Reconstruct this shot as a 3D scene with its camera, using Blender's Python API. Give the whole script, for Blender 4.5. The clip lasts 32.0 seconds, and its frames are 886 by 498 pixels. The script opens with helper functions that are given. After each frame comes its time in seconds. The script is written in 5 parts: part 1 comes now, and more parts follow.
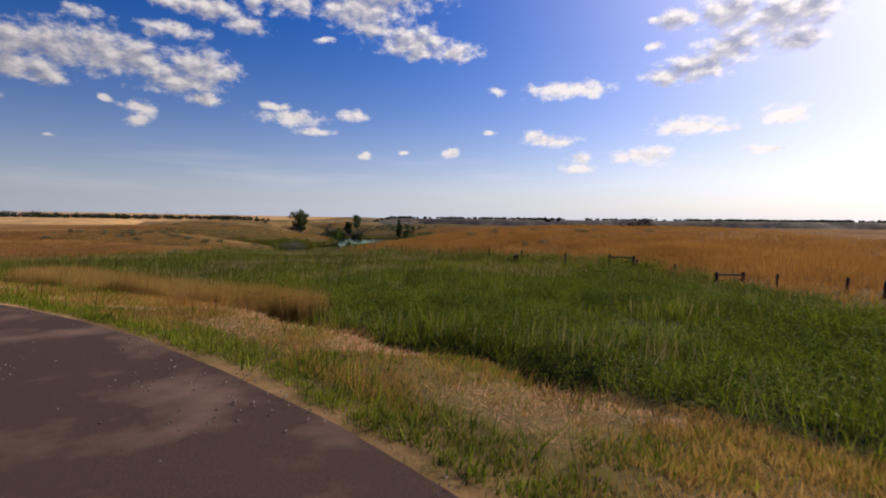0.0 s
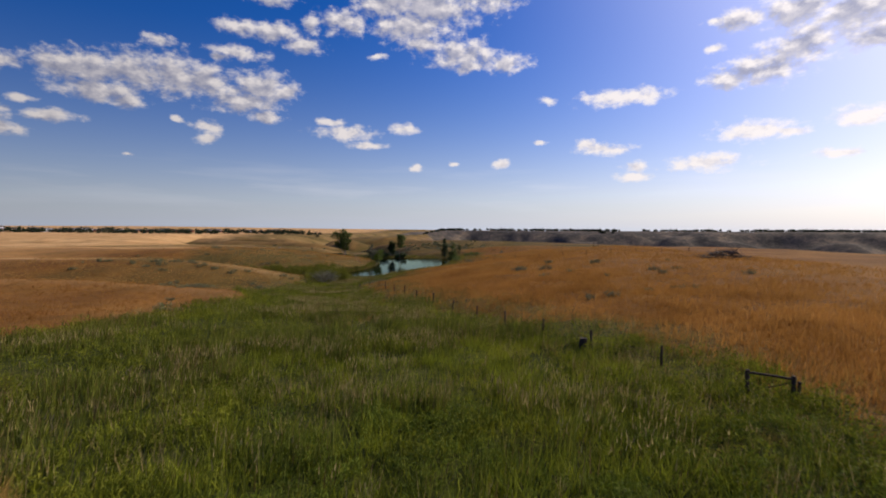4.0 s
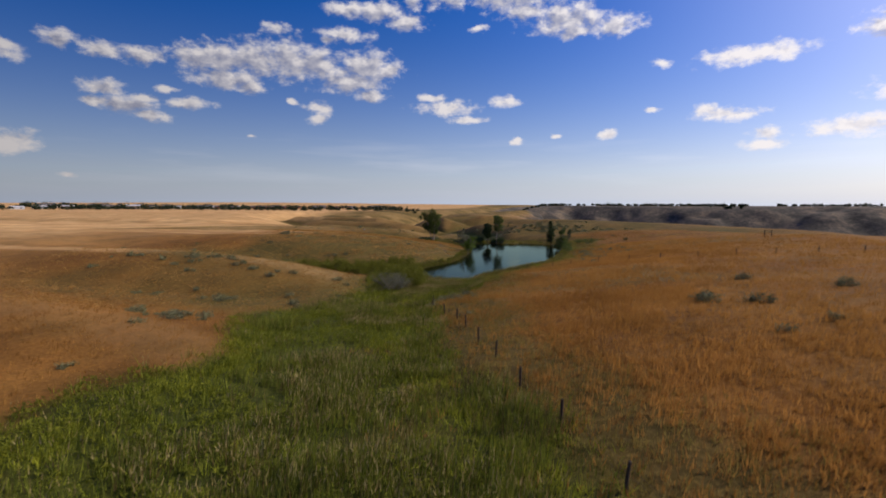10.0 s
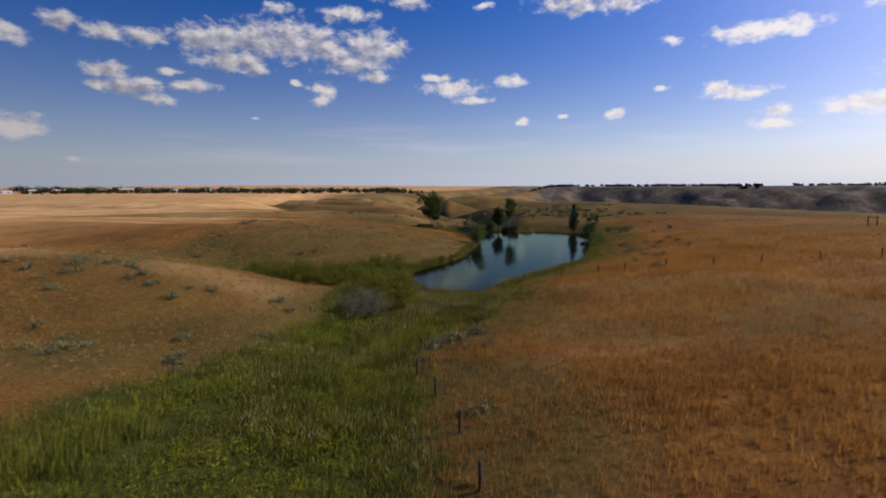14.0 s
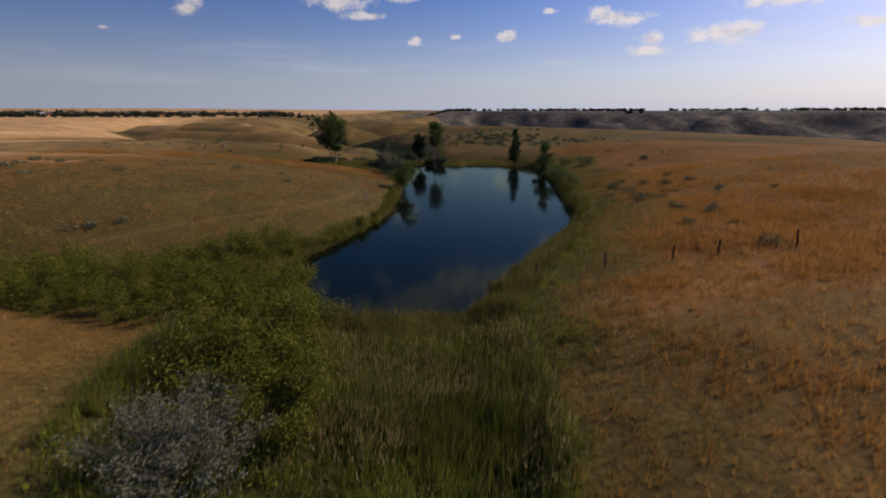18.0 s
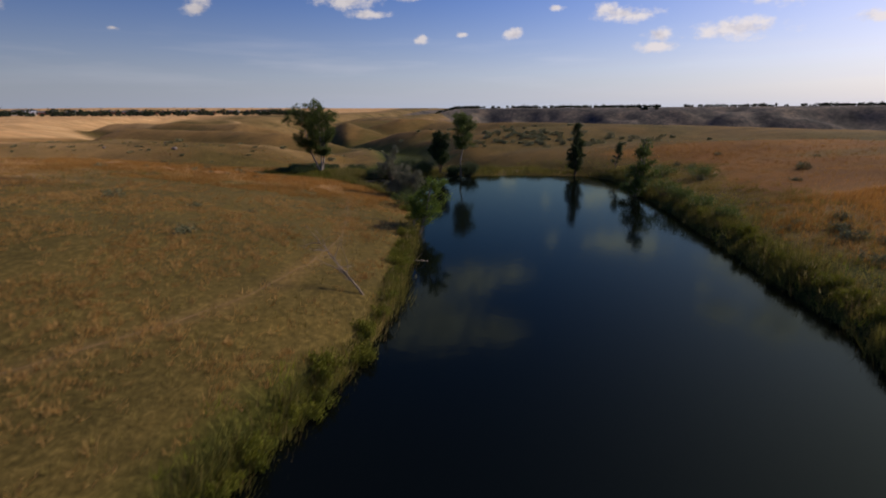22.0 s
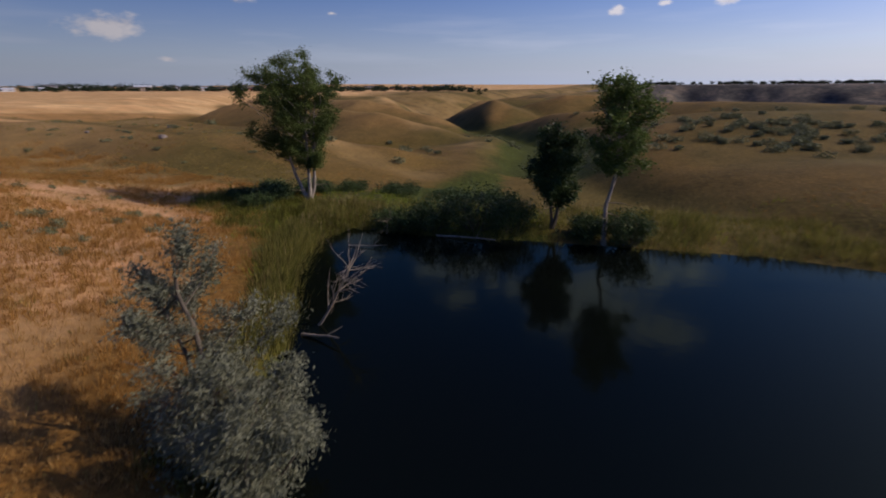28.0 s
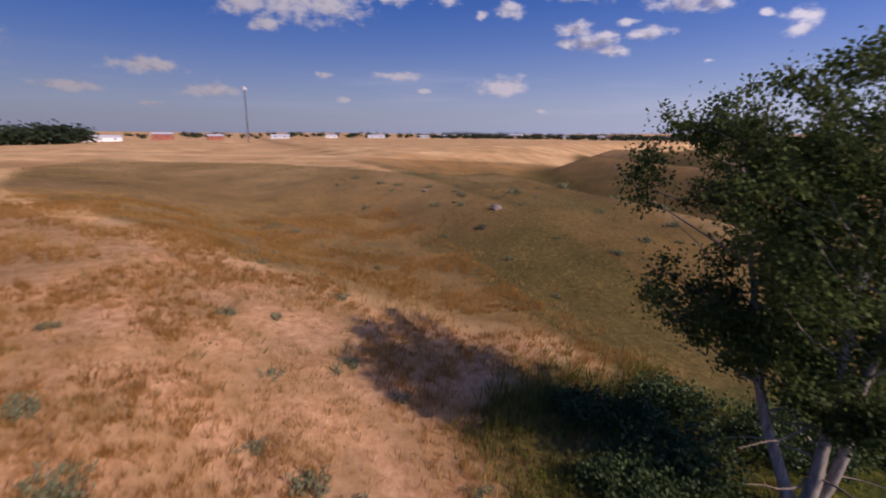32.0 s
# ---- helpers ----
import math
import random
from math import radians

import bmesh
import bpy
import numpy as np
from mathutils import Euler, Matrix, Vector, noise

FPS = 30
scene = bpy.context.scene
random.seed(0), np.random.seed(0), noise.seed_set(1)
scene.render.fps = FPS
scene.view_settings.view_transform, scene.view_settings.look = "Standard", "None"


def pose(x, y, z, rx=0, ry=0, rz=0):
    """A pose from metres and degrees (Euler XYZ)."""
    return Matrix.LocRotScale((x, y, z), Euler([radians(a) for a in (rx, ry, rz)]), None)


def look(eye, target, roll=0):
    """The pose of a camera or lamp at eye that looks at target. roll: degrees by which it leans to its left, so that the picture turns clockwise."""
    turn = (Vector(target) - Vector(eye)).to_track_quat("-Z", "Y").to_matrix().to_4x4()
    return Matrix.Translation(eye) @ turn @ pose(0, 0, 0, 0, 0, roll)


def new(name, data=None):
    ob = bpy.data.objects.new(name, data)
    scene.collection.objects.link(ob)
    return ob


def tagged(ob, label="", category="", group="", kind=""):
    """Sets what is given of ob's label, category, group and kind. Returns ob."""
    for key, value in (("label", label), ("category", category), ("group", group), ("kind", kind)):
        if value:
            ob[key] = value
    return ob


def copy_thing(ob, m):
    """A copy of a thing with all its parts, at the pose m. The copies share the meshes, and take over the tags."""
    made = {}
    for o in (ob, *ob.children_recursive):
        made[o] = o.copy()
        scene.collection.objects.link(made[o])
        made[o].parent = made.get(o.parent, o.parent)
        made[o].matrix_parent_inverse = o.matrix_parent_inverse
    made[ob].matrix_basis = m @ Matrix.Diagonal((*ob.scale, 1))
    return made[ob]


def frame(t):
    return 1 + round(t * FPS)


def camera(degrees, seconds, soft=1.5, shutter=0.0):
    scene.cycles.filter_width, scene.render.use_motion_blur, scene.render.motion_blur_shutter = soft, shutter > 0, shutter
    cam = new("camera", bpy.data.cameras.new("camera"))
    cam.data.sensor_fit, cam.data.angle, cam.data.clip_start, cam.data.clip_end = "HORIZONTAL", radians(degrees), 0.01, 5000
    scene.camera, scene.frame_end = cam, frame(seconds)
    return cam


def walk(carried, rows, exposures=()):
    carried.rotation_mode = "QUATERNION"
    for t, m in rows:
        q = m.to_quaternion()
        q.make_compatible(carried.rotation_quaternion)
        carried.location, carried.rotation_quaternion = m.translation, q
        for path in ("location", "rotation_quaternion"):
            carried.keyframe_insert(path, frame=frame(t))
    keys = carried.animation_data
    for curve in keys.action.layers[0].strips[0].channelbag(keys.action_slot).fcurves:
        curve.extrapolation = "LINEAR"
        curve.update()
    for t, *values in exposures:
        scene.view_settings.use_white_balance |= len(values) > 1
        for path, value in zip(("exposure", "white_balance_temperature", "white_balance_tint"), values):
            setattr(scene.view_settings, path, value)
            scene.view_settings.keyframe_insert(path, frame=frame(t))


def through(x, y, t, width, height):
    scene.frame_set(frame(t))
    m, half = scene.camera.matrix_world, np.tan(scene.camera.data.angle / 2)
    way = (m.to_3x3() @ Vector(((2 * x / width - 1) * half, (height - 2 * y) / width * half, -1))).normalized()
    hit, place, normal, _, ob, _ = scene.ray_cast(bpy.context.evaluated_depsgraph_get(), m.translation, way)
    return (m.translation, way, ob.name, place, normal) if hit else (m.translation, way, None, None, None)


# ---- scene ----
cam = camera(85.1, 32.0, soft=1.8, shutter=0.35)
PATH = [
    (0, 1.01, -15.19, 0.52, 0.94, -3.35, 0.61),
    (0.5, 1.20, -14.02, 0.93, 2.80, -2.89, 0.61),
    (1, 1.35, -12.84, 1.35, 3.79, -0.92, 0.47),
    (1.5, 1.57, -11.44, 1.66, 4.36, -0.14, 0.47),
    (2, 1.70, -10.10, 2.00, 4.06, -0.73, 0.59),
    (2.5, 1.79, -8.68, 2.52, 4.20, -1.40, 0.41),
    (3, 1.85, -6.86, 3.09, 4.69, -1.83, 0.34),
    (3.5, 1.84, -4.52, 3.69, 5.52, -1.85, 0.30),
    (5.5, 1.41, 5.99, 5.74, 12.80, -3.83, 0.47),
    (6, 1.02, 8.62, 6.08, 14.40, -4.26, 0.44),
    (6.5, 0.48, 11.26, 6.23, 15.20, -4.57, 0.44),
    (7, -0.07, 13.93, 6.44, 16.01, -4.55, 0.43),
    (7.5, -0.73, 16.67, 6.53, 16.92, -4.67, 0.34),
    (8, -1.45, 19.45, 6.54, 16.96, -4.76, 0.29),
    (8.5, -2.17, 22.19, 6.49, 17.03, -5.01, 0.21),
    (9, -2.93, 24.93, 6.46, 17.36, -4.96, 0.23),
    (9.5, -3.62, 27.65, 6.51, 17.90, -4.93, 0.22),
    (10, -4.32, 30.45, 6.47, 18.62, -5.12, 0.17),
    (10.5, -5.09, 33.22, 6.36, 19.73, -5.70, 0.15),
    (11, -5.92, 36.13, 6.29, 20.12, -6.04, 0.09),
    (11.5, -6.91, 39.21, 6.25, 19.62, -5.40, 0.12),
    (12, -7.83, 42.58, 6.24, 19.35, -5.10, 0.05),
    (12.5, -8.84, 46.13, 6.19, 19.06, -5.28, 0.06),
    (13, -9.95, 49.84, 6.21, 18.94, -5.70, -0.01),
    (13.5, -11.11, 53.70, 6.28, 19.32, -6.23, -0.05),
    (15.5, -17.49, 70.74, 6.36, 18.08, -11.20, -0.15),
    (16, -19.31, 74.87, 6.11, 16.33, -11.84, -0.14),
    (16.5, -21.05, 78.92, 5.87, 14.29, -12.64, -0.11),
    (17, -22.83, 82.90, 5.55, 12.88, -13.75, -0.13),
    (17.5, -24.74, 86.83, 5.28, 10.51, -14.79, -0.13),
    (18, -26.69, 90.98, 5.06, 7.09, -15.87, -0.03),
    (18.5, -28.46, 95.31, 4.84, 5.96, -17.12, -0.01),
    (19, -30.17, 99.74, 4.70, 8.14, -19.25, 0.08),
    (19.5, -31.70, 104.26, 4.59, 14.47, -22.07, -0.02),
    (20, -32.99, 108.91, 4.44, 17.48, -23.97, -0.07),
    (20.5, -34.10, 113.67, 4.22, 14.70, -23.79, -0.17),
    (21, -34.86, 118.34, 3.81, 11.72, -22.07, -0.12),
    (21.5, -35.36, 123.06, 3.52, 9.59, -19.58, -0.26),
    (22, -35.49, 127.38, 3.26, 7.93, -16.06, -0.37),
    (22.5, -35.61, 131.78, 2.91, 7.08, -13.66, -0.49),
    (23, -35.81, 136.28, 2.73, 7.26, -12.45, -0.54),
    (23.5, -35.88, 140.61, 2.64, 7.64, -11.96, -0.70),
    (24, -35.92, 145.06, 2.58, 8.28, -11.74, -0.61),
    (24.5, -36.18, 149.51, 2.50, 9.39, -11.84, -0.46),
    (25, -36.56, 153.98, 2.35, 10.90, -12.47, -0.32),
    (25.5, -36.89, 158.46, 2.23, 12.77, -13.29, -0.22),
    (27.5, -38.64, 176.48, 2.09, 21.09, -18.57, -0.33),
    (28, -38.95, 180.90, 2.08, 28.33, -18.46, -0.30),
    (28.5, -39.45, 185.28, 2.15, 37.65, -17.88, -0.18),
    (29, -40.76, 189.47, 2.18, 48.72, -16.84, -0.01),
    (29.5, -43.06, 193.02, 2.29, 61.14, -15.59, 0.13),
    (30, -46.17, 196.02, 2.45, 69.61, -13.18, 0.10),
    (30.5, -49.75, 198.32, 2.50, 75.22, -10.40, 0.30),
    (31, -54.02, 199.57, 2.65, 78.87, -10.02, 0.29),
    (31.5, -58.60, 199.70, 2.62, 75.28, -11.28, 0.07),
    (32, -63.27, 199.35, 2.81, 67.29, -13.13, 0.32),
]
walk(cam, [(t, pose(x, y, z, 90 + pitch, 0, yaw) @ pose(0, 0, 0, 0, 0, roll)) for t, x, y, z, yaw, pitch, roll in PATH], [(0.0, 0.0, 6750, 15), (10.0, 0.0, 6550, 14), (16.0, -0.18, 6500, 16), (20.0, -0.4, 6500, 18), (22.0, -0.3, 6500, 17), (25.0, -0.2, 6450, 15), (28.0, -0.25, 6150, 19), (29.5, -0.10, 6100, 26), (31.0, 0.06, 6100, 30), (32.0, 0.02, 6050, 31)])

# ---- light ----
SUN_AZ, SUN_EL = 60.0, 35.0   # degrees clockwise from +y, above the horizon
CLOUDS_AHEAD = [
    (-45.5, 14.8, 2.0, 1.18), (-42.7, 15.0, 2.5, 1.42), (-39.3, 15.2, 3.2, 1.74), (-35.5, 15.5, 2.9, 1.91), (-32.7, 15.2, 2.3, 1.65), (-27.3, 15.3, 3.0, 1.55),
    (-24.9, 15.1, 1.6, 0.93), (-29.2, 13.8, 3.3, 1.26), (-27.0, 12.3, 1.6, 0.59), (-42.3, 13.1, 3.5, 0.95), (-40.1, 12.5, 1.5, 0.67), (-37.2, 18.5, 1.4, 0.5),
    (-45.8, 10.2, 1.9, 0.44),
]
CLOUDS_HIGH = [
    (-29.3, 20.9, 2.2, 0.74), (-25.9, 20.9, 2.9, 0.92), (-22.9, 19.9, 1.9, 0.78), (-29.5, 18.4, 2.5, 0.6), (-22.0, 22.2, 1.0, 0.87), (-26.5, 24.2, 2.6, 0.82),
    (-18.5, 22.6, 2.3, 1.11), (-13.2, 25.2, 4.1, 2.27), (-8.5, 24.9, 5.3, 2.85), (-10.8, 22.5, 4.6, 1.53), (-1.5, 25.5, 3.7, 1.36), (-9.2, 20.8, 2.1, 0.82),
    (-4.8, 19.9, 3.7, 1.48), (-0.1, 18.8, 3.0, 0.9), (-4.1, 18.6, 1.9, 0.78),
]
CLOUDS_RIGHT = [
    (24.6, 20.4, 2.3, 0.93), (29.0, 20.5, 2.9, 1.62), (32.8, 19.2, 3.1, 2.0), (35.8, 19.7, 2.4, 1.91), (34.7, 16.9, 2.0, 0.95), (29.5, 17.4, 3.2, 1.52),
    (26.2, 15.7, 3.5, 1.39), (23.1, 15.2, 2.1, 0.78),
]
CLOUDS_LEFT = [
    (-56.5, 14.8, 1.3, 0.64), (-53.1, 14.5, 1.9, 0.68), (-49.8, 14.4, 1.9, 0.76), (-53.2, 11.2, 1.9, 0.65), (-51.2, 9.6, 2.3, 0.78), (-49.2, 8.8, 1.6, 0.59),
    (-53.7, 9.7, 1.4, 0.45), (-50.0, 10.5, 1.2, 0.47), (-48.0, 11.5, 0.9, 0.37), (-45.5, 10.4, 1.7, 0.44), (-56.2, 2.8, 0.8, 0.21),
]
CLOUDS_WEST = [
    (-112.0, 8.9, 2.5, 0.75), (-111.9, 8.0, 3.9, 0.86), (-112.9, 6.1, 3.3, 0.67), (-118.0, 4.9, 1.1, 0.39), (-97.6, 6.6, 2.8, 0.76), (-103.8, 4.4, 2.6, 0.46),
    (-92.0, 4.4, 2.5, 0.74), (-97.5, 3.0, 1.3, 0.24), (-83.0, 14.0, 7.0, 2.12), (-88.0, 13.1, 2.5, 1.23), (-86.2, 11.2, 1.6, 0.58), (-79.2, 12.9, 1.9, 0.8),
    (-78.3, 16.0, 2.6, 0.98), (-73.0, 14.5, 1.9, 0.88), (-66.9, 15.1, 1.6, 1.29), (-80.5, 6.5, 0.8, 0.31), (-72.4, 6.5, 2.4, 0.49), (-69.5, 5.0, 0.8, 0.31),
    (-78.7, 3.9, 0.7, 0.32), (-60.7, 5.5, 2.6, 0.89), (-60.3, 13.1, 1.4, 0.65), (-63.2, 12.7, 0.6, 0.44),
]
PUFFS_AHEAD = [
    (-18.2, 11.1, 3.0, 0.81), (-20.1, 12.2, 1.6, 0.43), (-15.8, 9.9, 1.9, 0.38), (-32.9, 10.8, 1.3, 0.62), (-32.9, 9.6, 1.0, 0.57), (-11.5, 11.8, 1.6, 0.57),
    (5.1, 14.7, 0.9, 0.37), (12.8, 14.6, 4.0, 0.78), (16.1, 14.5, 1.5, 0.77), (11.3, 9.2, 2.7, 0.63), (9.4, 9.7, 1.1, 0.57), (14.7, 7.1, 1.1, 0.56),
    (14.4, 6.1, 1.7, 0.5), (21.5, 7.3, 3.3, 0.83), (25.7, 10.0, 3.2, 0.96), (28.6, 9.7, 1.6, 0.44), (33.9, 10.4, 2.1, 0.97), (32.3, 7.3, 1.9, 0.42),
]
PUFFS_TINY = [
    (-35.5, 11.3, 0.4, 0.33), (-39.7, 7.4, 0.5, 0.22), (-0.3, 7.9, 1.0, 0.46), (-10.0, 7.4, 0.7, 0.33), (-5.7, 8.0, 0.5, 0.26), (4.3, 10.2, 0.7, 0.26),
    (22.0, 18.3, 0.8, 0.38), (22.2, 20.5, 0.6, 0.37), (-14.7, 19.4, 1.0, 0.35), (-31.7, 17.9, 1.0, 0.43),
]
SUN_WAY = (math.sin(radians(SUN_AZ)) * math.cos(radians(SUN_EL)), math.cos(radians(SUN_AZ)) * math.cos(radians(SUN_EL)), math.sin(radians(SUN_EL)))
world = bpy.data.worlds.new("sky")
scene.world = world
world.use_nodes = True
wn, wl = world.node_tree.nodes, world.node_tree.links


def wmath(op, a, b=None, c=None, clamp=False):
    n = wn.new("ShaderNodeMath")
    n.operation, n.use_clamp = op, clamp
    for i, v in enumerate((a, b, c)):
        if v is None:
            continue
        if isinstance(v, (int, float)):
            n.inputs[i].default_value = v
        else:
            wl.new(v, n.inputs[i])
    return n.outputs[0]


def build_sky():
    sky = wn.new("ShaderNodeTexSky")
    sky.sky_type, sky.sun_disc = "NISHITA", False
    sky.sun_elevation, sky.sun_rotation = radians(SUN_EL), radians(SUN_AZ)
    sky.air_density, sky.dust_density, sky.ozone_density = 1.0, 0.9, 2.5
    hue = wn.new("ShaderNodeHueSaturation")
    hue.inputs["Saturation"].default_value = SKY_SAT
    hue.inputs["Hue"].default_value = 0.517
    wl.new(sky.outputs[0], hue.inputs["Color"])
    co = wn.new("ShaderNodeTexCoord")
    sep = wn.new("ShaderNodeSeparateXYZ")
    wl.new(co.outputs["Generated"], sep.inputs[0])
    x, y, z = sep.outputs
    az = wmath("MULTIPLY", wmath("ARCTAN2", x, y), 180 / math.pi)
    el = wmath("MULTIPLY", wmath("ARCSINE", z), 180 / math.pi)
    flat = wn.new("ShaderNodeCombineXYZ")
    wl.new(az, flat.inputs[0])
    wl.new(wmath("MULTIPLY", el, 1.5), flat.inputs[1])

    def puff(shift, scale, detail, rough=0.52):
        add = wn.new("ShaderNodeVectorMath")
        add.operation = "ADD"
        wl.new(flat.outputs[0], add.inputs[0])
        add.inputs[1].default_value = shift
        n = wn.new("ShaderNodeTexNoise")
        n.inputs["Scale"].default_value, n.inputs["Detail"].default_value, n.inputs["Roughness"].default_value = scale, detail, rough
        wl.new(add.outputs[0], n.inputs["Vector"])
        return n.outputs["Fac"]

    def nearest(blobs, vec):
        """How far a direction lies from the middle of the nearest puff, in the puff's own size."""
        near = None
        for a, e, w, h in blobs:
            m = wn.new("ShaderNodeVectorMath")
            m.operation = "MULTIPLY_ADD"
            wl.new(vec, m.inputs[0])
            m.inputs[1].default_value = (1 / w, 1 / h, 0)
            m.inputs[2].default_value = (-a / w, -e / h, 0)
            ln = wn.new("ShaderNodeVectorMath")
            ln.operation = "LENGTH"
            wl.new(m.outputs[0], ln.inputs[0])
            near = ln.outputs["Value"] if near is None else wmath("MINIMUM", near, ln.outputs["Value"])
        return near

    def thick(near, lumps):
        return wmath("ADD", wmath("SUBTRACT", 1.32, near), wmath("MULTIPLY", wmath("SUBTRACT", lumps, 0.5), 2.7))
    lumps = puff((0, 0, 0), 0.62, 6, 0.62)
    lumps_up = puff((0.45, 1.05, 0), 0.62, 3, 0.5)
    # wobble the directions a little, so that no cloud keeps a plain outline
    wob = wn.new("ShaderNodeCombineXYZ")
    wl.new(wmath("ADD", az, wmath("MULTIPLY", wmath("SUBTRACT", puff((40, 7, 3), 0.35, 3), 0.5), 1.8)), wob.inputs[0])
    wl.new(wmath("ADD", el, wmath("MULTIPLY", wmath("SUBTRACT", puff((9, 50, 8), 0.4, 3), 0.5), 0.9)), wob.inputs[1])
    lift = wn.new("ShaderNodeVectorMath")
    lift.operation = "ADD"
    wl.new(wob.outputs[0], lift.inputs[0])
    lift.inputs[1].default_value = (0.45, 0.7, 0)
    big = CLOUDS_AHEAD + CLOUDS_HIGH + CLOUDS_RIGHT + CLOUDS_LEFT
    dens = thick(nearest(big + CLOUDS_WEST + PUFFS_AHEAD + PUFFS_TINY, wob.outputs[0]), lumps)
    over = thick(nearest(big, lift.outputs[0]), lumps_up)
    cover = wn.new("ShaderNodeMapRange")
    cover.interpolation_type = "SMOOTHSTEP"
    cover.inputs["From Min"].default_value, cover.inputs["From Max"].default_value = -0.1, 1.0
    wl.new(dens, cover.inputs["Value"])
    # the cloud above shades what lies below it, down to grey-violet undersides
    shade = wmath("MULTIPLY", wmath("ADD", over, 0.10, clamp=True), 0.72)
    bright = wmath("SUBTRACT", wmath("ADD", 0.97, wmath("MULTIPLY", wmath("SUBTRACT", lumps, lumps_up), 1.3)), shade, clamp=True)
    tint = wn.new("ShaderNodeMix")
    tint.data_type = "RGBA"
    wl.new(bright, tint.inputs["Factor"])
    tint.inputs["A"].default_value = (4.4, 4.7, 6.2, 1)
    tint.inputs["B"].default_value = (11.8, 11.4, 11.2, 1)
    # thin streaks of high cloud near the horizon
    st = wn.new("ShaderNodeCombineXYZ")
    wl.new(wmath("MULTIPLY", az, 0.06), st.inputs[0])
    wl.new(wmath("MULTIPLY", el, 0.55), st.inputs[1])
    sn = wn.new("ShaderNodeTexNoise")
    sn.inputs["Scale"].default_value, sn.inputs["Detail"].default_value = 1.0, 4
    wl.new(st.outputs[0], sn.inputs["Vector"])
    streak = wmath("MULTIPLY", wmath("SUBTRACT", sn.outputs["Fac"], 0.5, clamp=True), wmath("SUBTRACT", 1.0, wmath("MULTIPLY", wmath("ABSOLUTE", wmath("SUBTRACT", el, 4.5)), 0.25), clamp=True))
    veil = wn.new("ShaderNodeMix")
    veil.data_type = "RGBA"
    wl.new(wmath("MULTIPLY", streak, 1.6, clamp=True), veil.inputs["Factor"])
    haze = wn.new("ShaderNodeMix")
    haze.data_type = "RGBA"
    wl.new(wmath("MULTIPLY", wmath("POWER", 2.718, wmath("MULTIPLY", wmath("MAXIMUM", el, 0.0), -0.17)), 0.80), haze.inputs["Factor"])
    deep = wn.new("ShaderNodeMix")
    deep.data_type, deep.blend_type = "RGBA", "MULTIPLY"
    deep.inputs["Factor"].default_value = 1.0
    wl.new(hue.outputs[0], deep.inputs["A"])
    deep.inputs["B"].default_value = (1.56, 1.36, 1.56, 1)
    wl.new(deep.outputs["Result"], haze.inputs["A"])
    haze.inputs["B"].default_value = (8.2, 9.8, 12.4, 1)
    # brightening of the haze round the sun
    dot = wn.new("ShaderNodeVectorMath")
    dot.operation = "DOT_PRODUCT"
    wl.new(co.outputs["Generated"], dot.inputs[0])
    dot.inputs[1].default_value = SUN_WAY
    glow = wn.new("ShaderNodeMix")
    glow.data_type = "RGBA"
    wl.new(wmath("MULTIPLY", wmath("POWER", wmath("MAXIMUM", dot.outputs["Value"], 0.0), 7.0), 0.80, clamp=True), glow.inputs["Factor"])
    wl.new(haze.outputs["Result"], glow.inputs["A"])
    glow.inputs["B"].default_value = (15.0, 15.6, 17.0, 1)
    wl.new(glow.outputs["Result"], veil.inputs["A"])
    veil.inputs["B"].default_value = (10.5, 11.2, 12.5, 1)
    mix = wn.new("ShaderNodeMix")
    mix.data_type = "RGBA"
    wl.new(wmath("MULTIPLY", cover.outputs[0], 0.95), mix.inputs["Factor"])
    wl.new(veil.outputs["Result"], mix.inputs["A"])
    wl.new(tint.outputs["Result"], mix.inputs["B"])
    side = wn.new("ShaderNodeVectorMath")
    side.operation = "SCALE"
    wl.new(mix.outputs["Result"], side.inputs[0])
    wl.new(wmath("MULTIPLY_ADD", dot.outputs["Value"], 0.50, 0.80), side.inputs["Scale"])
    wl.new(side.outputs[0], wn["Background"].inputs["Color"])


SKY_SAT = 1.56
wn["Background"].inputs["Strength"].default_value = 0.070
build_sky()
sun_data = bpy.data.lights.new("sun", "SUN")
sun_data.energy, sun_data.angle, sun_data.color = 4.2, radians(0.6), (1.0, 0.845, 0.63)
sun = new("sun", sun_data)
sd = Vector(SUN_WAY)
sun.matrix_world = look((0, 0, 80), Vector((0, 0, 80)) - sd)

# ---- materials ----
def node_mat(name):
    m = bpy.data.materials.new(name)
    m.use_nodes = True
    nt = m.node_tree
    return m, nt.nodes, nt.links, nt.nodes["Principled BSDF"]


def noise_tex(n, l, scale, detail=4, rough=0.6, vec=None, stretch=None):
    t = n.new("ShaderNodeTexNoise")
    t.inputs["Scale"].default_value, t.inputs["Detail"].default_value, t.inputs["Roughness"].default_value = scale, detail, rough
    co = n.new("ShaderNodeNewGeometry")
    src = co.outputs["Position"]
    if stretch:
        mp = n.new("ShaderNodeMapping")
        mp.inputs["Scale"].default_value = stretch
        l.new(src, mp.inputs["Vector"])
        src = mp.outputs[0]
    l.new(src, t.inputs["Vector"])
    return t.outputs["Fac"]


def ramp(n, l, fac, stops):
    r = n.new("ShaderNodeValToRGB")
    e = r.color_ramp.elements
    while len(e) < len(stops):
        e.new(0.5)
    for el, (p, c) in zip(e, stops):
        el.position, el.color = p, (*c, 1)
    l.new(fac, r.inputs[0])
    return r.outputs[0]


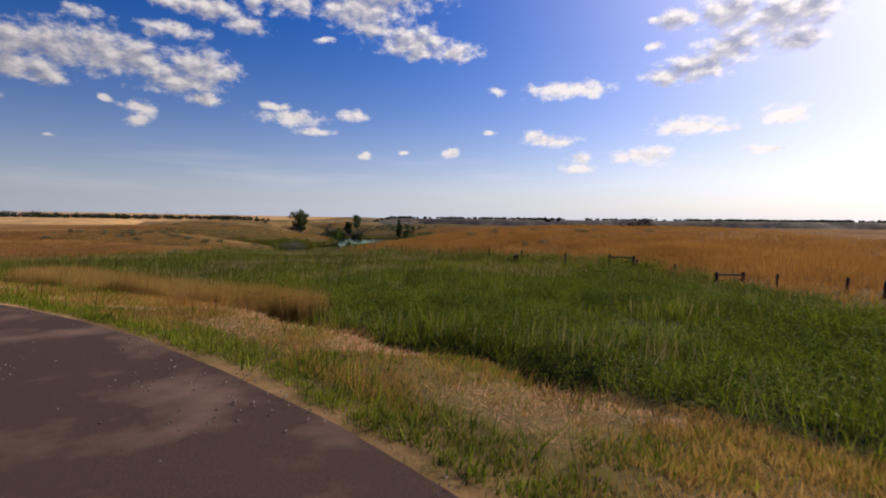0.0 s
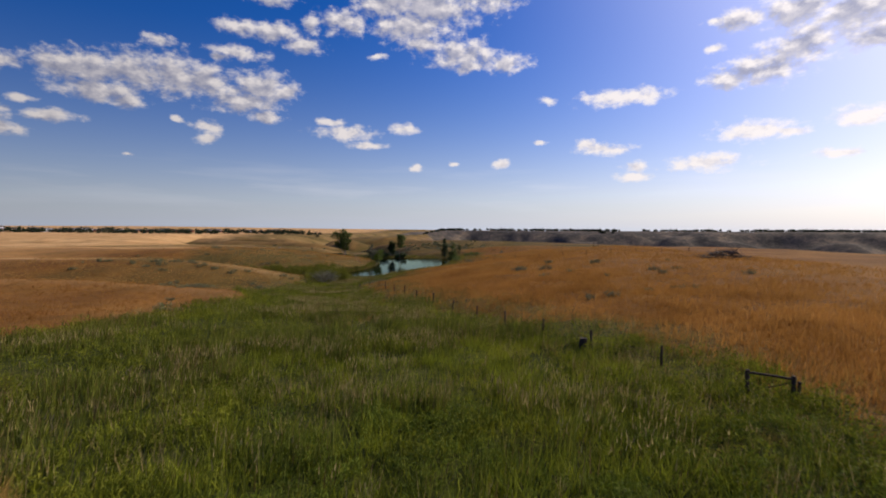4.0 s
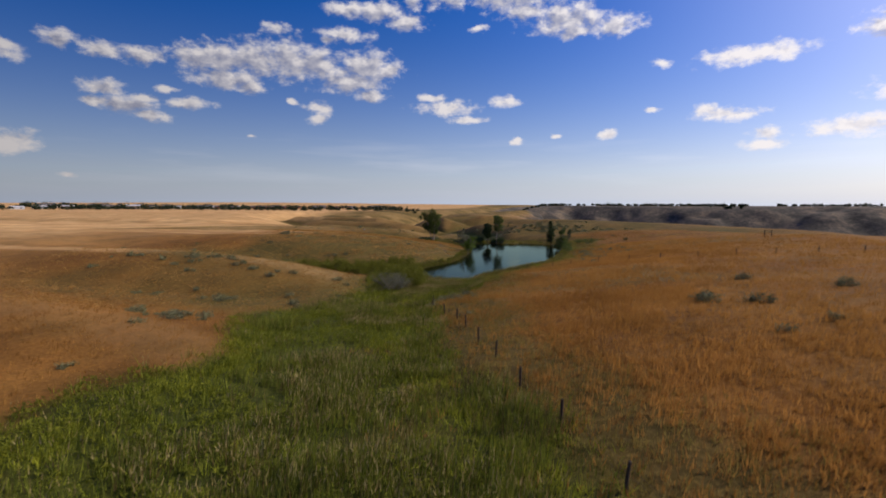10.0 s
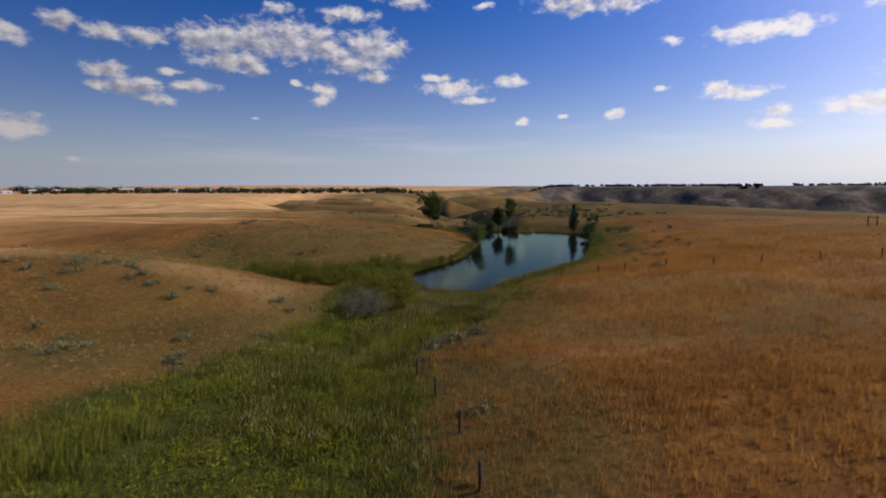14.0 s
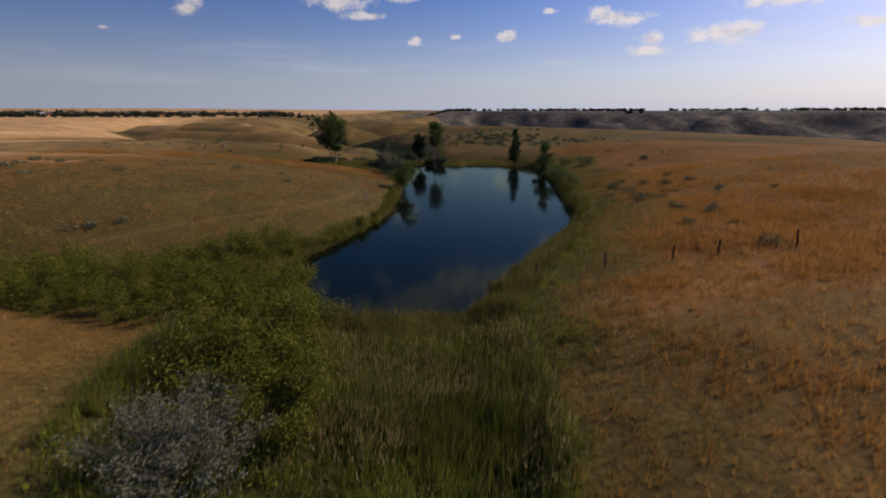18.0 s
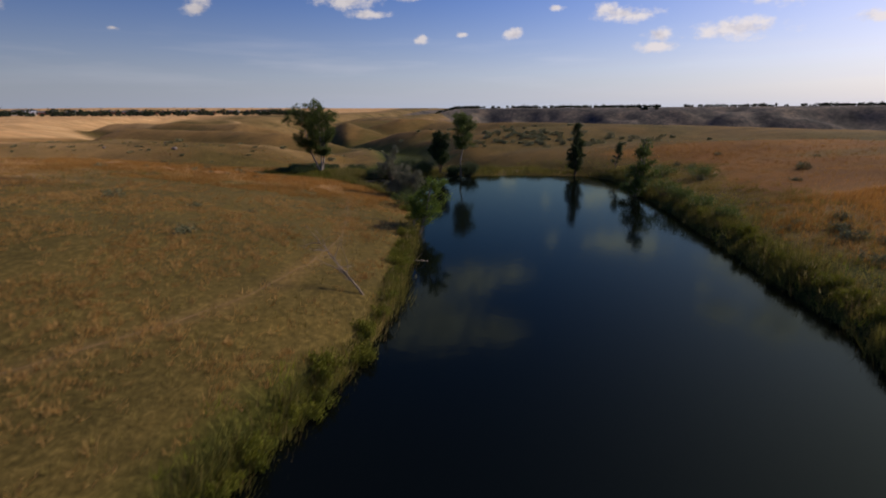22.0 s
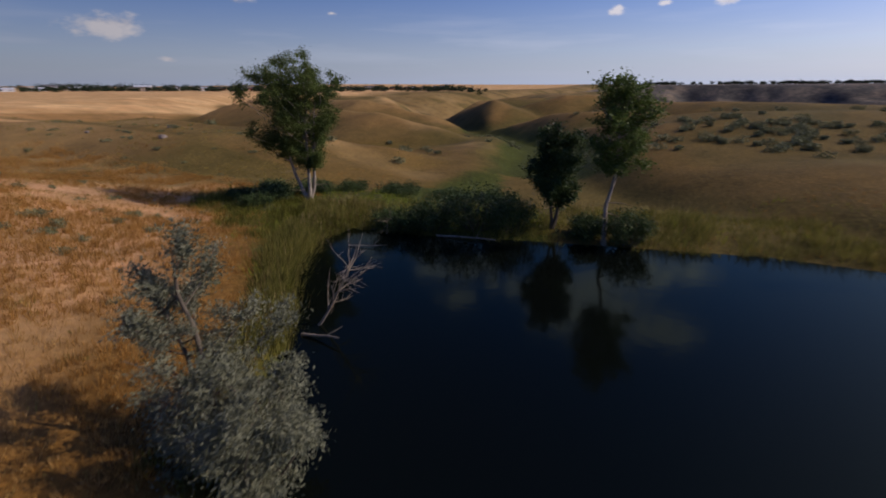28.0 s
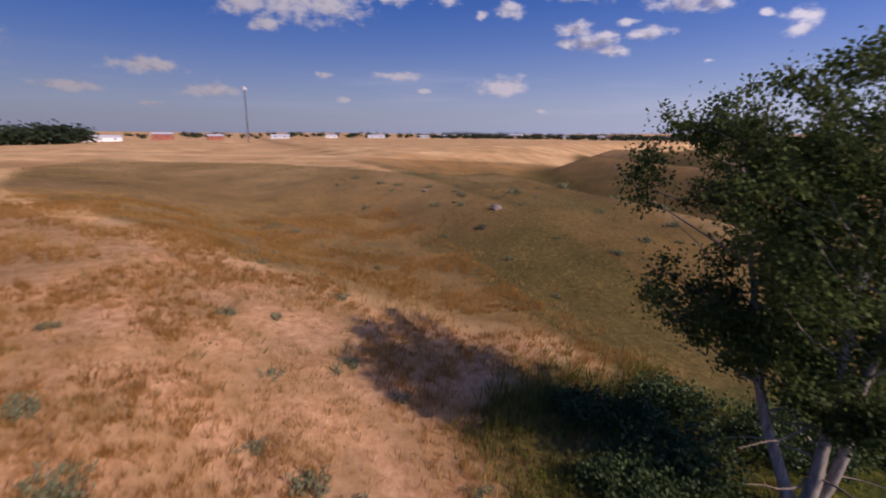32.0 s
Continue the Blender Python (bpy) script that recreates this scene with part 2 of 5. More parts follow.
def mixc(n, l, fac, a, b):
    m = n.new("ShaderNodeMix")
    m.data_type = "RGBA"
    for key, v in (("Factor", fac), ("A", a), ("B", b)):
        if isinstance(v, (int, float)):
            m.inputs[key].default_value = v
        elif isinstance(v, tuple):
            m.inputs[key].default_value = (*v, 1)
        else:
            l.new(v, m.inputs[key])
    return m.outputs["Result"]


def bump(n, l, b, height_out, strength, dist):
    bp = n.new("ShaderNodeBump")
    bp.inputs["Strength"].default_value, bp.inputs["Distance"].default_value = strength, dist
    l.new(height_out, bp.inputs["Height"])
    l.new(bp.outputs[0], b.inputs["Normal"])


def attr(n, name):
    a = n.new("ShaderNodeAttribute")
    a.attribute_name = name
    return a.outputs["Fac"]


def ground_material():
    m, n, l, b = node_mat("prairie_ground")
    fine, wide = noise_tex(n, l, 3.2, 6, 0.7), noise_tex(n, l, 0.05, 4)
    dry = ramp(n, l, fine, [(0.25, (0.115, 0.055, 0.012)), (0.5, (0.205, 0.101, 0.023)), (0.75, (0.33, 0.170, 0.043))])
    rust = ramp(n, l, fine, [(0.25, (0.088, 0.039, 0.008)), (0.5, (0.150, 0.068, 0.015)), (0.75, (0.235, 0.110, 0.026))])
    base = mixc(n, l, ramp(n, l, wide, [(0.40, (0, 0, 0)), (0.60, (1, 1, 1))]), dry, rust)
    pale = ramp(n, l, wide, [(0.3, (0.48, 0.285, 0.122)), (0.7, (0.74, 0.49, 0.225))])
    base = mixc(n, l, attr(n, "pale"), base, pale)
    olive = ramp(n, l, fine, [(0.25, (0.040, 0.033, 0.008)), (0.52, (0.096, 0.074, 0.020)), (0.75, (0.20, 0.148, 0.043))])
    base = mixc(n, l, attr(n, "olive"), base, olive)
    green = ramp(n, l, fine, [(0.28, (0.012, 0.017, 0.003)), (0.5, (0.040, 0.050, 0.008)), (0.74, (0.11, 0.118, 0.020))])
    base = mixc(n, l, attr(n, "green"), base, green)
    soil = ramp(n, l, noise_tex(n, l, 2.0, 7, 0.75), [(0.30, (0.27, 0.138, 0.062)), (0.46, (0.47, 0.255, 0.122)), (0.68, (0.74, 0.45, 0.24))])
    base = mixc(n, l, attr(n, "bare"), base, soil)
    bluff = ramp(n, l, noise_tex(n, l, 0.02, 7, 0.7), [(0.35, (0.030, 0.031, 0.029)), (0.50, (0.078, 0.071, 0.061)), (0.66, (0.19, 0.150, 0.105))])
    base = mixc(n, l, attr(n, "bluff"), base, bluff)
    mott = n.new("ShaderNodeMix")
    mott.data_type, mott.blend_type = "RGBA", "MULTIPLY"
    mott.inputs["Factor"].default_value = 1.0
    l.new(base, mott.inputs["A"])
    l.new(ramp(n, l, noise_tex(n, l, 0.16, 6, 0.7), [(0.32, (0.66, 0.70, 0.70)), (0.5, (0.95, 0.95, 0.95)), (0.68, (1.18, 1.14, 1.10))]), mott.inputs["B"])
    l.new(mott.outputs["Result"], b.inputs["Base Color"])
    b.inputs["Roughness"].default_value = 0.95
    b.inputs["Specular IOR Level"].default_value = 0.1
    bump(n, l, b, fine, 0.55, 0.16)
    return m


def blade_material(name, dark, lightc, gloss=0.75, through=0.35, scale=0.25, vary=0.55, shine=0.12):
    m, n, l, b = node_mat(name)
    g = n.new("ShaderNodeNewGeometry")
    patch = noise_tex(n, l, scale, 3)
    f = n.new("ShaderNodeMath")
    f.operation = "MULTIPLY_ADD"
    l.new(g.outputs["Random Per Island"], f.inputs[0])
    f.inputs[1].default_value = vary
    sub = n.new("ShaderNodeMath")
    sub.operation = "MULTIPLY_ADD"
    l.new(patch, sub.inputs[0])
    sub.inputs[1].default_value, sub.inputs[2].default_value = 1.3, -0.43
    l.new(sub.outputs[0], f.inputs[2])
    col = mixc(n, l, f.outputs[0], dark, lightc)
    l.new(col, b.inputs["Base Color"])
    b.inputs["Roughness"].default_value = gloss
    b.inputs["Specular IOR Level"].default_value = shine
    tr = n.new("ShaderNodeBsdfTranslucent")
    l.new(col, tr.inputs["Color"])
    mx = n.new("ShaderNodeMixShader")
    mx.inputs[0].default_value = through
    l.new(b.outputs[0], mx.inputs[1])
    l.new(tr.outputs[0], mx.inputs[2])
    l.new(mx.outputs[0], n["Material Output"].inputs["Surface"])
    return m


def rough_material(name, dark, lightc, scale=6.0, rough=0.85, stretch=None, bumpy=0.4, dist=0.03):
    m, n, l, b = node_mat(name)
    f = noise_tex(n, l, scale, 5, 0.65, stretch=stretch)
    l.new(ramp(n, l, f, [(0.3, dark), (0.7, lightc)]), b.inputs["Base Color"])
    b.inputs["Roughness"].default_value = rough
    b.inputs["Specular IOR Level"].default_value = 0.3
    bump(n, l, b, f, bumpy, dist)
    return m


def water_material():
    m, n, l, b = node_mat("pond_water")
    b.inputs["Base Color"].default_value = (0.0024, 0.0034, 0.0027, 1)
    b.inputs["Roughness"].default_value = 0.9
    b.inputs["Specular IOR Level"].default_value = 0.0
    gl = n.new("ShaderNodeBsdfGlossy")
    gl.inputs["Color"].default_value = (0.60, 0.72, 0.54, 1)
    gl.inputs["Roughness"].default_value = 0.085
    fr = n.new("ShaderNodeFresnel")
    fr.inputs["IOR"].default_value = 1.22
    mx = n.new("ShaderNodeMixShader")
    l.new(fr.outputs[0], mx.inputs[0])
    l.new(b.outputs[0], mx.inputs[1])
    l.new(gl.outputs[0], mx.inputs[2])
    l.new(mx.outputs[0], n["Material Output"].inputs["Surface"])
    bp = n.new("ShaderNodeBump")
    bp.inputs["Strength"].default_value, bp.inputs["Distance"].default_value = 0.14, 0.05
    l.new(noise_tex(n, l, 1.1, 3, 0.5), bp.inputs["Height"])
    l.new(bp.outputs[0], gl.inputs["Normal"])
    return m


def asphalt_material():
    m, n, l, b = node_mat("asphalt")
    grit, stain = noise_tex(n, l, 55, 4, 0.7), noise_tex(n, l, 0.45, 4, 0.6)
    c = ramp(n, l, grit, [(0.3, (0.034, 0.021, 0.016)), (0.7, (0.092, 0.061, 0.047))])
    dust = ramp(n, l, stain, [(0.50, (0, 0, 0)), (0.72, (0.8, 0.8, 0.8))])
    l.new(mixc(n, l, dust, c, (0.20, 0.13, 0.095)), b.inputs["Base Color"])
    b.inputs["Roughness"].default_value = 0.95
    b.inputs["Specular IOR Level"].default_value = 0.12
    bump(n, l, b, grit, 0.5, 0.01)
    return m


M_GROUND = ground_material()
M_WATER = water_material()
M_ROAD = asphalt_material()
M_GOLD = blade_material("dry_gold_grass", (0.21, 0.105, 0.024), (0.54, 0.30, 0.080), through=0.45)
M_RUST = blade_material("dry_rust_grass", (0.17, 0.078, 0.017), (0.40, 0.200, 0.050), through=0.45)
M_RANK = blade_material("rank_grass", (0.040, 0.046, 0.008), (0.20, 0.195, 0.038), scale=0.5, vary=0.7)
M_OLIVE = blade_material("olive_grass", (0.098, 0.083, 0.019), (0.39, 0.31, 0.085))
M_GREEN = blade_material("green_grass", (0.026, 0.044, 0.005), (0.30, 0.345, 0.030), scale=0.5, vary=0.75)
M_REED = blade_material("reed_leaves", (0.024, 0.042, 0.007), (0.23, 0.26, 0.040), scale=0.5, vary=0.7)
M_CATTAIL = blade_material("cattail_leaves", (0.034, 0.044, 0.009), (0.25, 0.225, 0.055), scale=0.6, vary=0.75)
M_HEAD = blade_material("seed_heads", (0.20, 0.150, 0.050), (0.50, 0.42, 0.19), through=0.4)
M_DEADGRASS = blade_material("dead_bank_grass", (0.060, 0.036, 0.014), (0.25, 0.150, 0.056), scale=0.8)
M_STALK = blade_material("brown_cattail_stalks", (0.085, 0.056, 0.022), (0.27, 0.20, 0.075))
M_COTTON = blade_material("cottonwood_leaves", (0.034, 0.056, 0.014), (0.14, 0.18, 0.048), 0.6, 0.4, 0.8)
M_POPLAR = blade_material("poplar_leaves", (0.040, 0.070, 0.015), (0.14, 0.19, 0.045), 0.4, 0.35, 0.8)
M_DARKLEAF = blade_material("dark_leaves", (0.022, 0.042, 0.014), (0.080, 0.115, 0.040), 0.4, 0.25, 0.8)
M_WEED = blade_material("weed_leaves", (0.018, 0.040, 0.006), (0.22, 0.285, 0.030), 0.6, 0.35, 0.5, 0.65, 0.12)
M_HERB = blade_material("marsh_herb_leaves", (0.030, 0.052, 0.006), (0.33, 0.35, 0.036), scale=0.35, vary=0.4)
M_LIME = blade_material("lime_leaves", (0.050, 0.090, 0.012), (0.20, 0.27, 0.045), 0.6, 0.4, 0.8)
M_TANGRASS = blade_material("tan_grass_blades", (0.26, 0.145, 0.044), (0.60, 0.38, 0.135))
M_TALLTAN = blade_material("tall_golden_grass", (0.25, 0.150, 0.036), (0.58, 0.38, 0.115), through=0.45)
M_TALLRUST = blade_material("tall_rust_grass", (0.21, 0.100, 0.022), (0.55, 0.295, 0.080), scale=0.12, through=0.45)
M_LUSH = blade_material("bright_margin_grass", (0.10, 0.125, 0.010), (0.40, 0.42, 0.040))
M_STRAW = blade_material("bleached_straw", (0.46, 0.27, 0.115), (0.82, 0.56, 0.30))
M_SILVER = blade_material("silver_leaves", (0.105, 0.112, 0.072), (0.30, 0.305, 0.205), 0.7, 0.25, 0.9, 0.2)
M_WILLOW = blade_material("willow_leaves", (0.074, 0.088, 0.010), (0.27, 0.268, 0.034), 0.7, 0.35, 0.9, 0.25)
M_SAGE = blade_material("sage_leaves", (0.085, 0.092, 0.046), (0.26, 0.270, 0.145), 0.8, 0.15, 0.9)
M_FAR = blade_material("distant_leaves", (0.012, 0.022, 0.012), (0.035, 0.050, 0.024), 0.7, 0.15, 0.05)
M_BARK = rough_material("pale_bark", (0.11, 0.090, 0.070), (0.40, 0.35, 0.29), 7, stretch=(1, 1, 0.3))
M_BARKDARK = rough_material("dark_bark", (0.05, 0.04, 0.03), (0.15, 0.12, 0.09), 8, stretch=(1, 1, 0.3))
M_DEAD = rough_material("bleached_dead_wood", (0.13, 0.10, 0.072), (0.36, 0.295, 0.22), 6, stretch=(1, 1, 0.4))
M_POST = rough_material("weathered_post_wood", (0.028, 0.019, 0.012), (0.10, 0.068, 0.044), 9, stretch=(1, 1, 0.2))
M_WIRE = rough_material("rusty_wire", (0.05, 0.03, 0.02), (0.16, 0.12, 0.10), 20)
M_WHITE = rough_material("white_siding", (0.62, 0.62, 0.60), (0.80, 0.79, 0.76), 0.5, bumpy=0.05)
M_TAN = rough_material("tan_siding", (0.30, 0.25, 0.20), (0.45, 0.38, 0.30), 0.5, bumpy=0.05)
M_BRICK = rough_material("red_brick_wall", (0.24, 0.08, 0.05), (0.36, 0.14, 0.09), 0.5, bumpy=0.05)
M_ROOF = rough_material("grey_shingle_roof", (0.05, 0.05, 0.055), (0.16, 0.15, 0.15), 0.5, bumpy=0.1)
M_METALROOF = rough_material("pale_metal_roof", (0.45, 0.48, 0.52), (0.62, 0.64, 0.66), 0.3, 0.45, bumpy=0.05)
M_MAST = rough_material("galvanised_steel", (0.10, 0.11, 0.13), (0.20, 0.21, 0.23), 0.5, 0.5, bumpy=0.05)
M_STONE = rough_material("gravel_stone", (0.06, 0.048, 0.040), (0.30, 0.25, 0.21), 9)
M_GLASS = rough_material("dark_window_glass", (0.02, 0.025, 0.03), (0.05, 0.055, 0.06), 0.5, 0.1, bumpy=0.0)

# ---- the lie of the land ----
WATER_Z = -8.2


def bend(v, pairs):
    """Smooth curve through (v, value) pairs."""
    v = np.asarray(v, float)
    k = np.array([p[0] for p in pairs], float)
    q = np.array([p[1] for p in pairs], float)
    out = np.zeros_like(v)
    for o in (-5, -2.5, 0, 2.5, 5):
        out += 0.2 * np.interp(v + o, k, q)
    return out


def ease(v):
    v = np.clip(v, 0, 1)
    return v * v * (3 - 2 * v)


def seg(x, y, a, b):
    """Distance from a line and how far along it (0 to 1)."""
    ax, ay = a
    dx, dy = b[0] - ax, b[1] - ay
    u = np.clip(((x - ax) * dx + (y - ay) * dy) / (dx * dx + dy * dy), 0, 1)
    return np.hypot(x - ax - u * dx, y - ay - u * dy), u


def lump(x, y, size, seed=0):
    """Smooth value noise, 0 to 1."""
    x, y = np.asarray(x, float) / size + 31.7 * seed, np.asarray(y, float) / size + 17.3 * seed
    ix, iy = np.floor(x), np.floor(y)
    fx, fy = ease(x - ix), ease(y - iy)

    def h(a, b):
        v = np.sin(a * 127.1 + b * 311.7 + seed * 74.7) * 43758.5453
        return v - np.floor(v)
    return (h(ix, iy) * (1 - fx) + h(ix + 1, iy) * fx) * (1 - fy) + (h(ix, iy + 1) * (1 - fx) + h(ix + 1, iy + 1) * fx) * fy


CENTRE = [(-20, -14), (5, -9), (20, -14), (30, -14.5), (40, -14), (54, -18.5), (66, -26), (75, -32), (88, -32.5), (97, -34), (107, -33), (118, -37), (125, -37), (135, -34), (150, -29.5), (180, -31), (192, -34.3), (204, -40.7), (214, -41), (228, -51), (258, -63), (285, -69), (300, -78), (315, -91), (330, -101), (345, -112), (370, -140), (400, -165), (600, -260)]
HALF = [(-20, 18), (20, 20), (30, 19), (40, 14.5), (54, 10.5), (66, 8), (75, 9), (88, 5), (97, 4.5), (107, 7), (118, 6), (125, 9.6), (135, 9.2), (150, 10.5), (180, 12.5), (192, 15.3), (204, 21.2), (212, 21.2), (222, 18), (235, 9), (250, 5), (600, 4)]
FLOOR = [(-20, -3.2), (0, -3.3), (30, -4.0), (50, -4.8), (60, -5.6), (75, -7.0), (90, -7.7), (108, -7.9), (118, -7.95), (123, -8.9), (130, -9.8), (205, -10.2), (209, -9.5), (214, -7.6), (222, -7.6), (232, -10), (260, -11.3), (300, -12.6), (400, -16), (600, -26)]
LIP = [(100, 0), (116, 1), (212, 1), (222, 0)]
RIM_L = [(-20, -2.4), (20, -3.4), (60, -4.0), (100, -3.0), (140, -2.2), (180, -2.6), (205, -3.4), (240, -2.8), (300, -2.5), (600, -2)]
RIM_R = [(-20, -2.4), (10, -2.4), (40, -1.2), (80, -0.4), (130, -0.8), (175, -0.6), (230, -3.2), (300, -3.5), (600, -4)]
RUN_L = [(-20, 40), (60, 55), (120, 60), (160, 58), (190, 75), (240, 50), (270, 42), (330, 45), (600, 80)]
RUN_R = [(-20, 40), (40, 55), (80, 75), (130, 85), (175, 78), (225, 52), (250, 50), (330, 46), (600, 70)]
# side draws: from, to, half width, depth at each end
DRAWS = [
    ((-36, 80), (-130, 82), 9, 2.8, 1.6),
    ((-46, 124), (-130, 119), 10, 3.4, 1.4),
    ((-62, 223), (-115, 207), 11, 3.0, 2.6),
    ((-115, 207), (-190, 176), 12, 2.6, 0.8),
]
# rises: centre, half widths, height
RISES = [
    (-66, 104, 32, 7, 0.9),
    (-58, 61, 28, 7, 0.9),
    (-78, 203, 14, 8, -0.9),
    (-74, 151, 26, 11, 0.7),
    (5, 235, 30, 25, 1.0),
]
# spurs between the side coulees: crest points and how steeply they fall off
RIDGES = [
    ([(-69, 253, -10.2), (-84, 243, -6.6), (-94, 239, -5.0), (-135, 238, -3.0)], 0.44, 2.5),
    ([(-75, 277, -11.0), (-97, 283, -6.6), (-112, 281, -3.7), (-175, 292, -2.5)], 0.44, 2.5),
    ([(-112, 338, -12.0), (-124, 331, -7.2), (-150, 326, -1.9), (-230, 350, -2.0)], 0.44, 2.5),
    ([(-104, 345, -11.0), (-96, 336, -7.5), (-84, 328, -4.3), (-66, 321, -4.6), (-40, 318, -4.8)], 0.38, 3),
]
RIDGES += [
    ([(-150, 402, -9.0), (-126, 381, -1.8), (-114, 379, -6.0)], 0.36, 3),
    ([(-118, 397, -6.5), (-98, 405, -1.5), (-60, 430, -1.2), (-20, 445, -5.0)], 0.36, 3),
    ([(-150, 470, -4.0), (-66, 520, -0.8), (-35, 500, -2.0), (-28, 440, -7.0)], 0.24, 6),
    ([(-240, 420, -2.0), (-170, 440, -2.6), (-145, 455, -8.0)], 0.24, 6),
    ([(-50, 251, -9.0), (-43, 262, -5.6), (-35, 281, -2.4), (-16, 289, -2.0), (8, 291, -1.7), (40, 286, -3.4)], 0.15, 7),
    ([(-40, 233, -7.6), (-24, 240, -5.4), (0, 246, -4.2), (40, 250, -3.2)], 0.12, 6),
]
ROAD = [(14, -34), (5, -21), (1.6, -16.4), (-1.5, -12.6), (-5, -9.2), (-10.2, -5.6), (-16.2, -2.4), (-24, 0.2), (-40, 3.4), (-90, 9), (-180, 17), (-340, 30)]


def valley_out(x, y):
    d = x - bend(y, CENTRE)
    return np.maximum(np.abs(d) - bend(y, HALF), 0), d


def road_dist(x, y):
    best = np.full(np.shape(x), 1e9)
    for a, b in zip(ROAD, ROAD[1:]):
        best = np.minimum(best, seg(x, y, a, b)[0])
    return best


def river(x, y):
    """0 on the plain, 1 on the floor of the river valley."""
    side = 90 * (lump(x, y, 120, 3) - 0.5) + 50 * (lump(x, y, 45, 4) - 0.5)
    rv = x * 0.2 + y * 0.98 - 1080 + side
    return ease((rv + 520) / 260) * ease((430 - rv) / 210) * ease((x + 0.06 * y + 130 + side) / 120)


EDGE = [(-200, 260), (60, 135), (130, 92), (175, 58), (240, 40), (300, 14), (345, -36), (420, -105), (520, -165), (700, -210)]


def drop(x, y):
    """How far the land falls away towards the river."""
    q = x - bend(y, EDGE) + 50 * (lump(x, y, 60, 13) - 0.5)
    rv = x * 0.2 + y * 0.98 - 1080
    near = 34 * ease(q / 240) * ease((430 - rv) / 210)
    return np.maximum(near, 62 * river(x, y))


def spurs(x, y, out, left, floor, rim):
    """The broken ground below the dam: spurs standing over narrow draws."""
    z = floor + (rim - floor) * np.where(left, ease((out - 75) / 90), ease((out - 35) / 60)) + 0.03 * np.minimum(out, 40)
    for line, steep, soft in RIDGES:
        for p, q in zip(line, line[1:]):
            g, u = seg(x, y, p[:2], q[:2])
            r = p[2] + (q[2] - p[2]) * u - steep * (np.hypot(soft, g) - soft) + 0.4 * (lump(x, y, 9, 71) - 0.5)
            z = 0.5 * (z + r + np.sqrt((z - r) ** 2 + 0.25))
    cap = floor + 0.55 * out + 0.4
    return 0.5 * (z + cap - np.sqrt((z - cap) ** 2 + 2.0))


def height(x, y):
    x, y = np.asarray(x, float), np.asarray(y, float)
    out, d = valley_out(x, y)
    left = d < 0
    floor = bend(y - np.where(y < 150, 0.07 * np.minimum(d * d, 120), np.clip(0.25 * (x + 43), -4, 3.5)), FLOOR)
    lip = np.interp(y, [p[0] for p in LIP], [p[1] for p in LIP])
    lip = floor + lip * np.maximum(WATER_Z + 0.45 - floor, 0)
    rim = np.where(left, bend(y, RIM_L), bend(y, RIM_R))
    run = np.where(left, bend(y, RUN_L), bend(y, RUN_R))
    u = np.clip(out / run, 0, 1)
    z = lip + (rim - lip) * (1 - (1 - u) ** 2.2)
    for a, b, w, da, db in DRAWS:
        g, u = seg(x, y, a, b)
        z = z - (da + (db - da) * u) * np.exp(-(g / w) ** 2) * ease(out / 14)
    for cx, cy, rx, ry, h in RISES:
        z = z + h * np.exp(-((x - cx) / rx) ** 2 - ((y - cy) / ry) ** 2)
    beyond = ease((y - 226) / 18) * (1 - ease((y - 520) / 160))
    z = z + (spurs(x, y, out, left, lip, rim) - z) * beyond
    far = np.hypot(x, y - 120)
    z = z + 0.45 * (lump(x, y, 2.4, 44) - 0.5) * (1 - ease((out - 2) / 6)) * ease((112 - y) / 10)
    z = np.where(y < 230, np.maximum(z, lip + 0.02 * np.minimum(out, 80)), z)
    z = np.where((out < 2.5) & (y < 226), np.minimum(z, floor + (lip - floor) * ease(out / 2.5) + 0.15 * out), z)
    z = z + 0.30 * (lump(x, y, 7, 1) - 0.5) * ease(out / 6) + 0.10 * (lump(x, y, 1.7, 2) - 0.5) * ease(out / 4)
    z = z - drop(x, y)
    z = z + 5.0 * ease((far - 700) / 1400) + 8.0 * ease((x * 0.2 + y * 0.98 - 1180) / 400) + 9.0 * ease((-x - 350) / 1400)
    rd = road_dist(x, y)
    bank = -2.42 - 0.09 * np.maximum(rd - 4.0, 0)
    brink = rd - 8.5 - 2.0 * (lump(x, y, 3.2, 46) - 0.5)
    z = z + (bank - z) * (1 - ease(brink / 0.9))
    z = z - 1.25 * np.exp(-((brink - 1.3) / 0.9) ** 2) * ease((lump(x, y, 4.0, 48) - 0.35) / 0.25) * (x > -8)
    return z


def axis_lines(parts):
    v = []
    for a, b, n in parts:
        v += list(np.linspace(a, b, n, endpoint=False))
    return np.array(v + [parts[-1][1]])


def mesh_np(name, verts, faces, mats, smooth=False):
    me = bpy.data.meshes.new(name)
    k = faces.shape[1]
    me.vertices.add(len(verts))
    me.vertices.foreach_set("co", np.asarray(verts, np.float32).ravel())
    me.loops.add(faces.size)
    me.loops.foreach_set("vertex_index", faces.astype(np.int32).ravel())
    me.polygons.add(len(faces))
    me.polygons.foreach_set("loop_start", np.arange(0, faces.size, k, dtype=np.int32))
    me.polygons.foreach_set("use_smooth", np.full(len(faces), smooth))
    me.update(calc_edges=True)
    for m in mats:
        me.materials.append(m)
    return me


TRAIL = [(-66, 128), (-58, 136), (-53.3, 140.5), (-50.3, 145.2), (-48.6, 149), (-48, 155), (-48.6, 163), (-50.2, 169), (-53, 178), (-57.5, 188), (-62, 192), (-70, 194), (-79, 193), (-92, 191.5), (-110, 187), (-140, 176)]


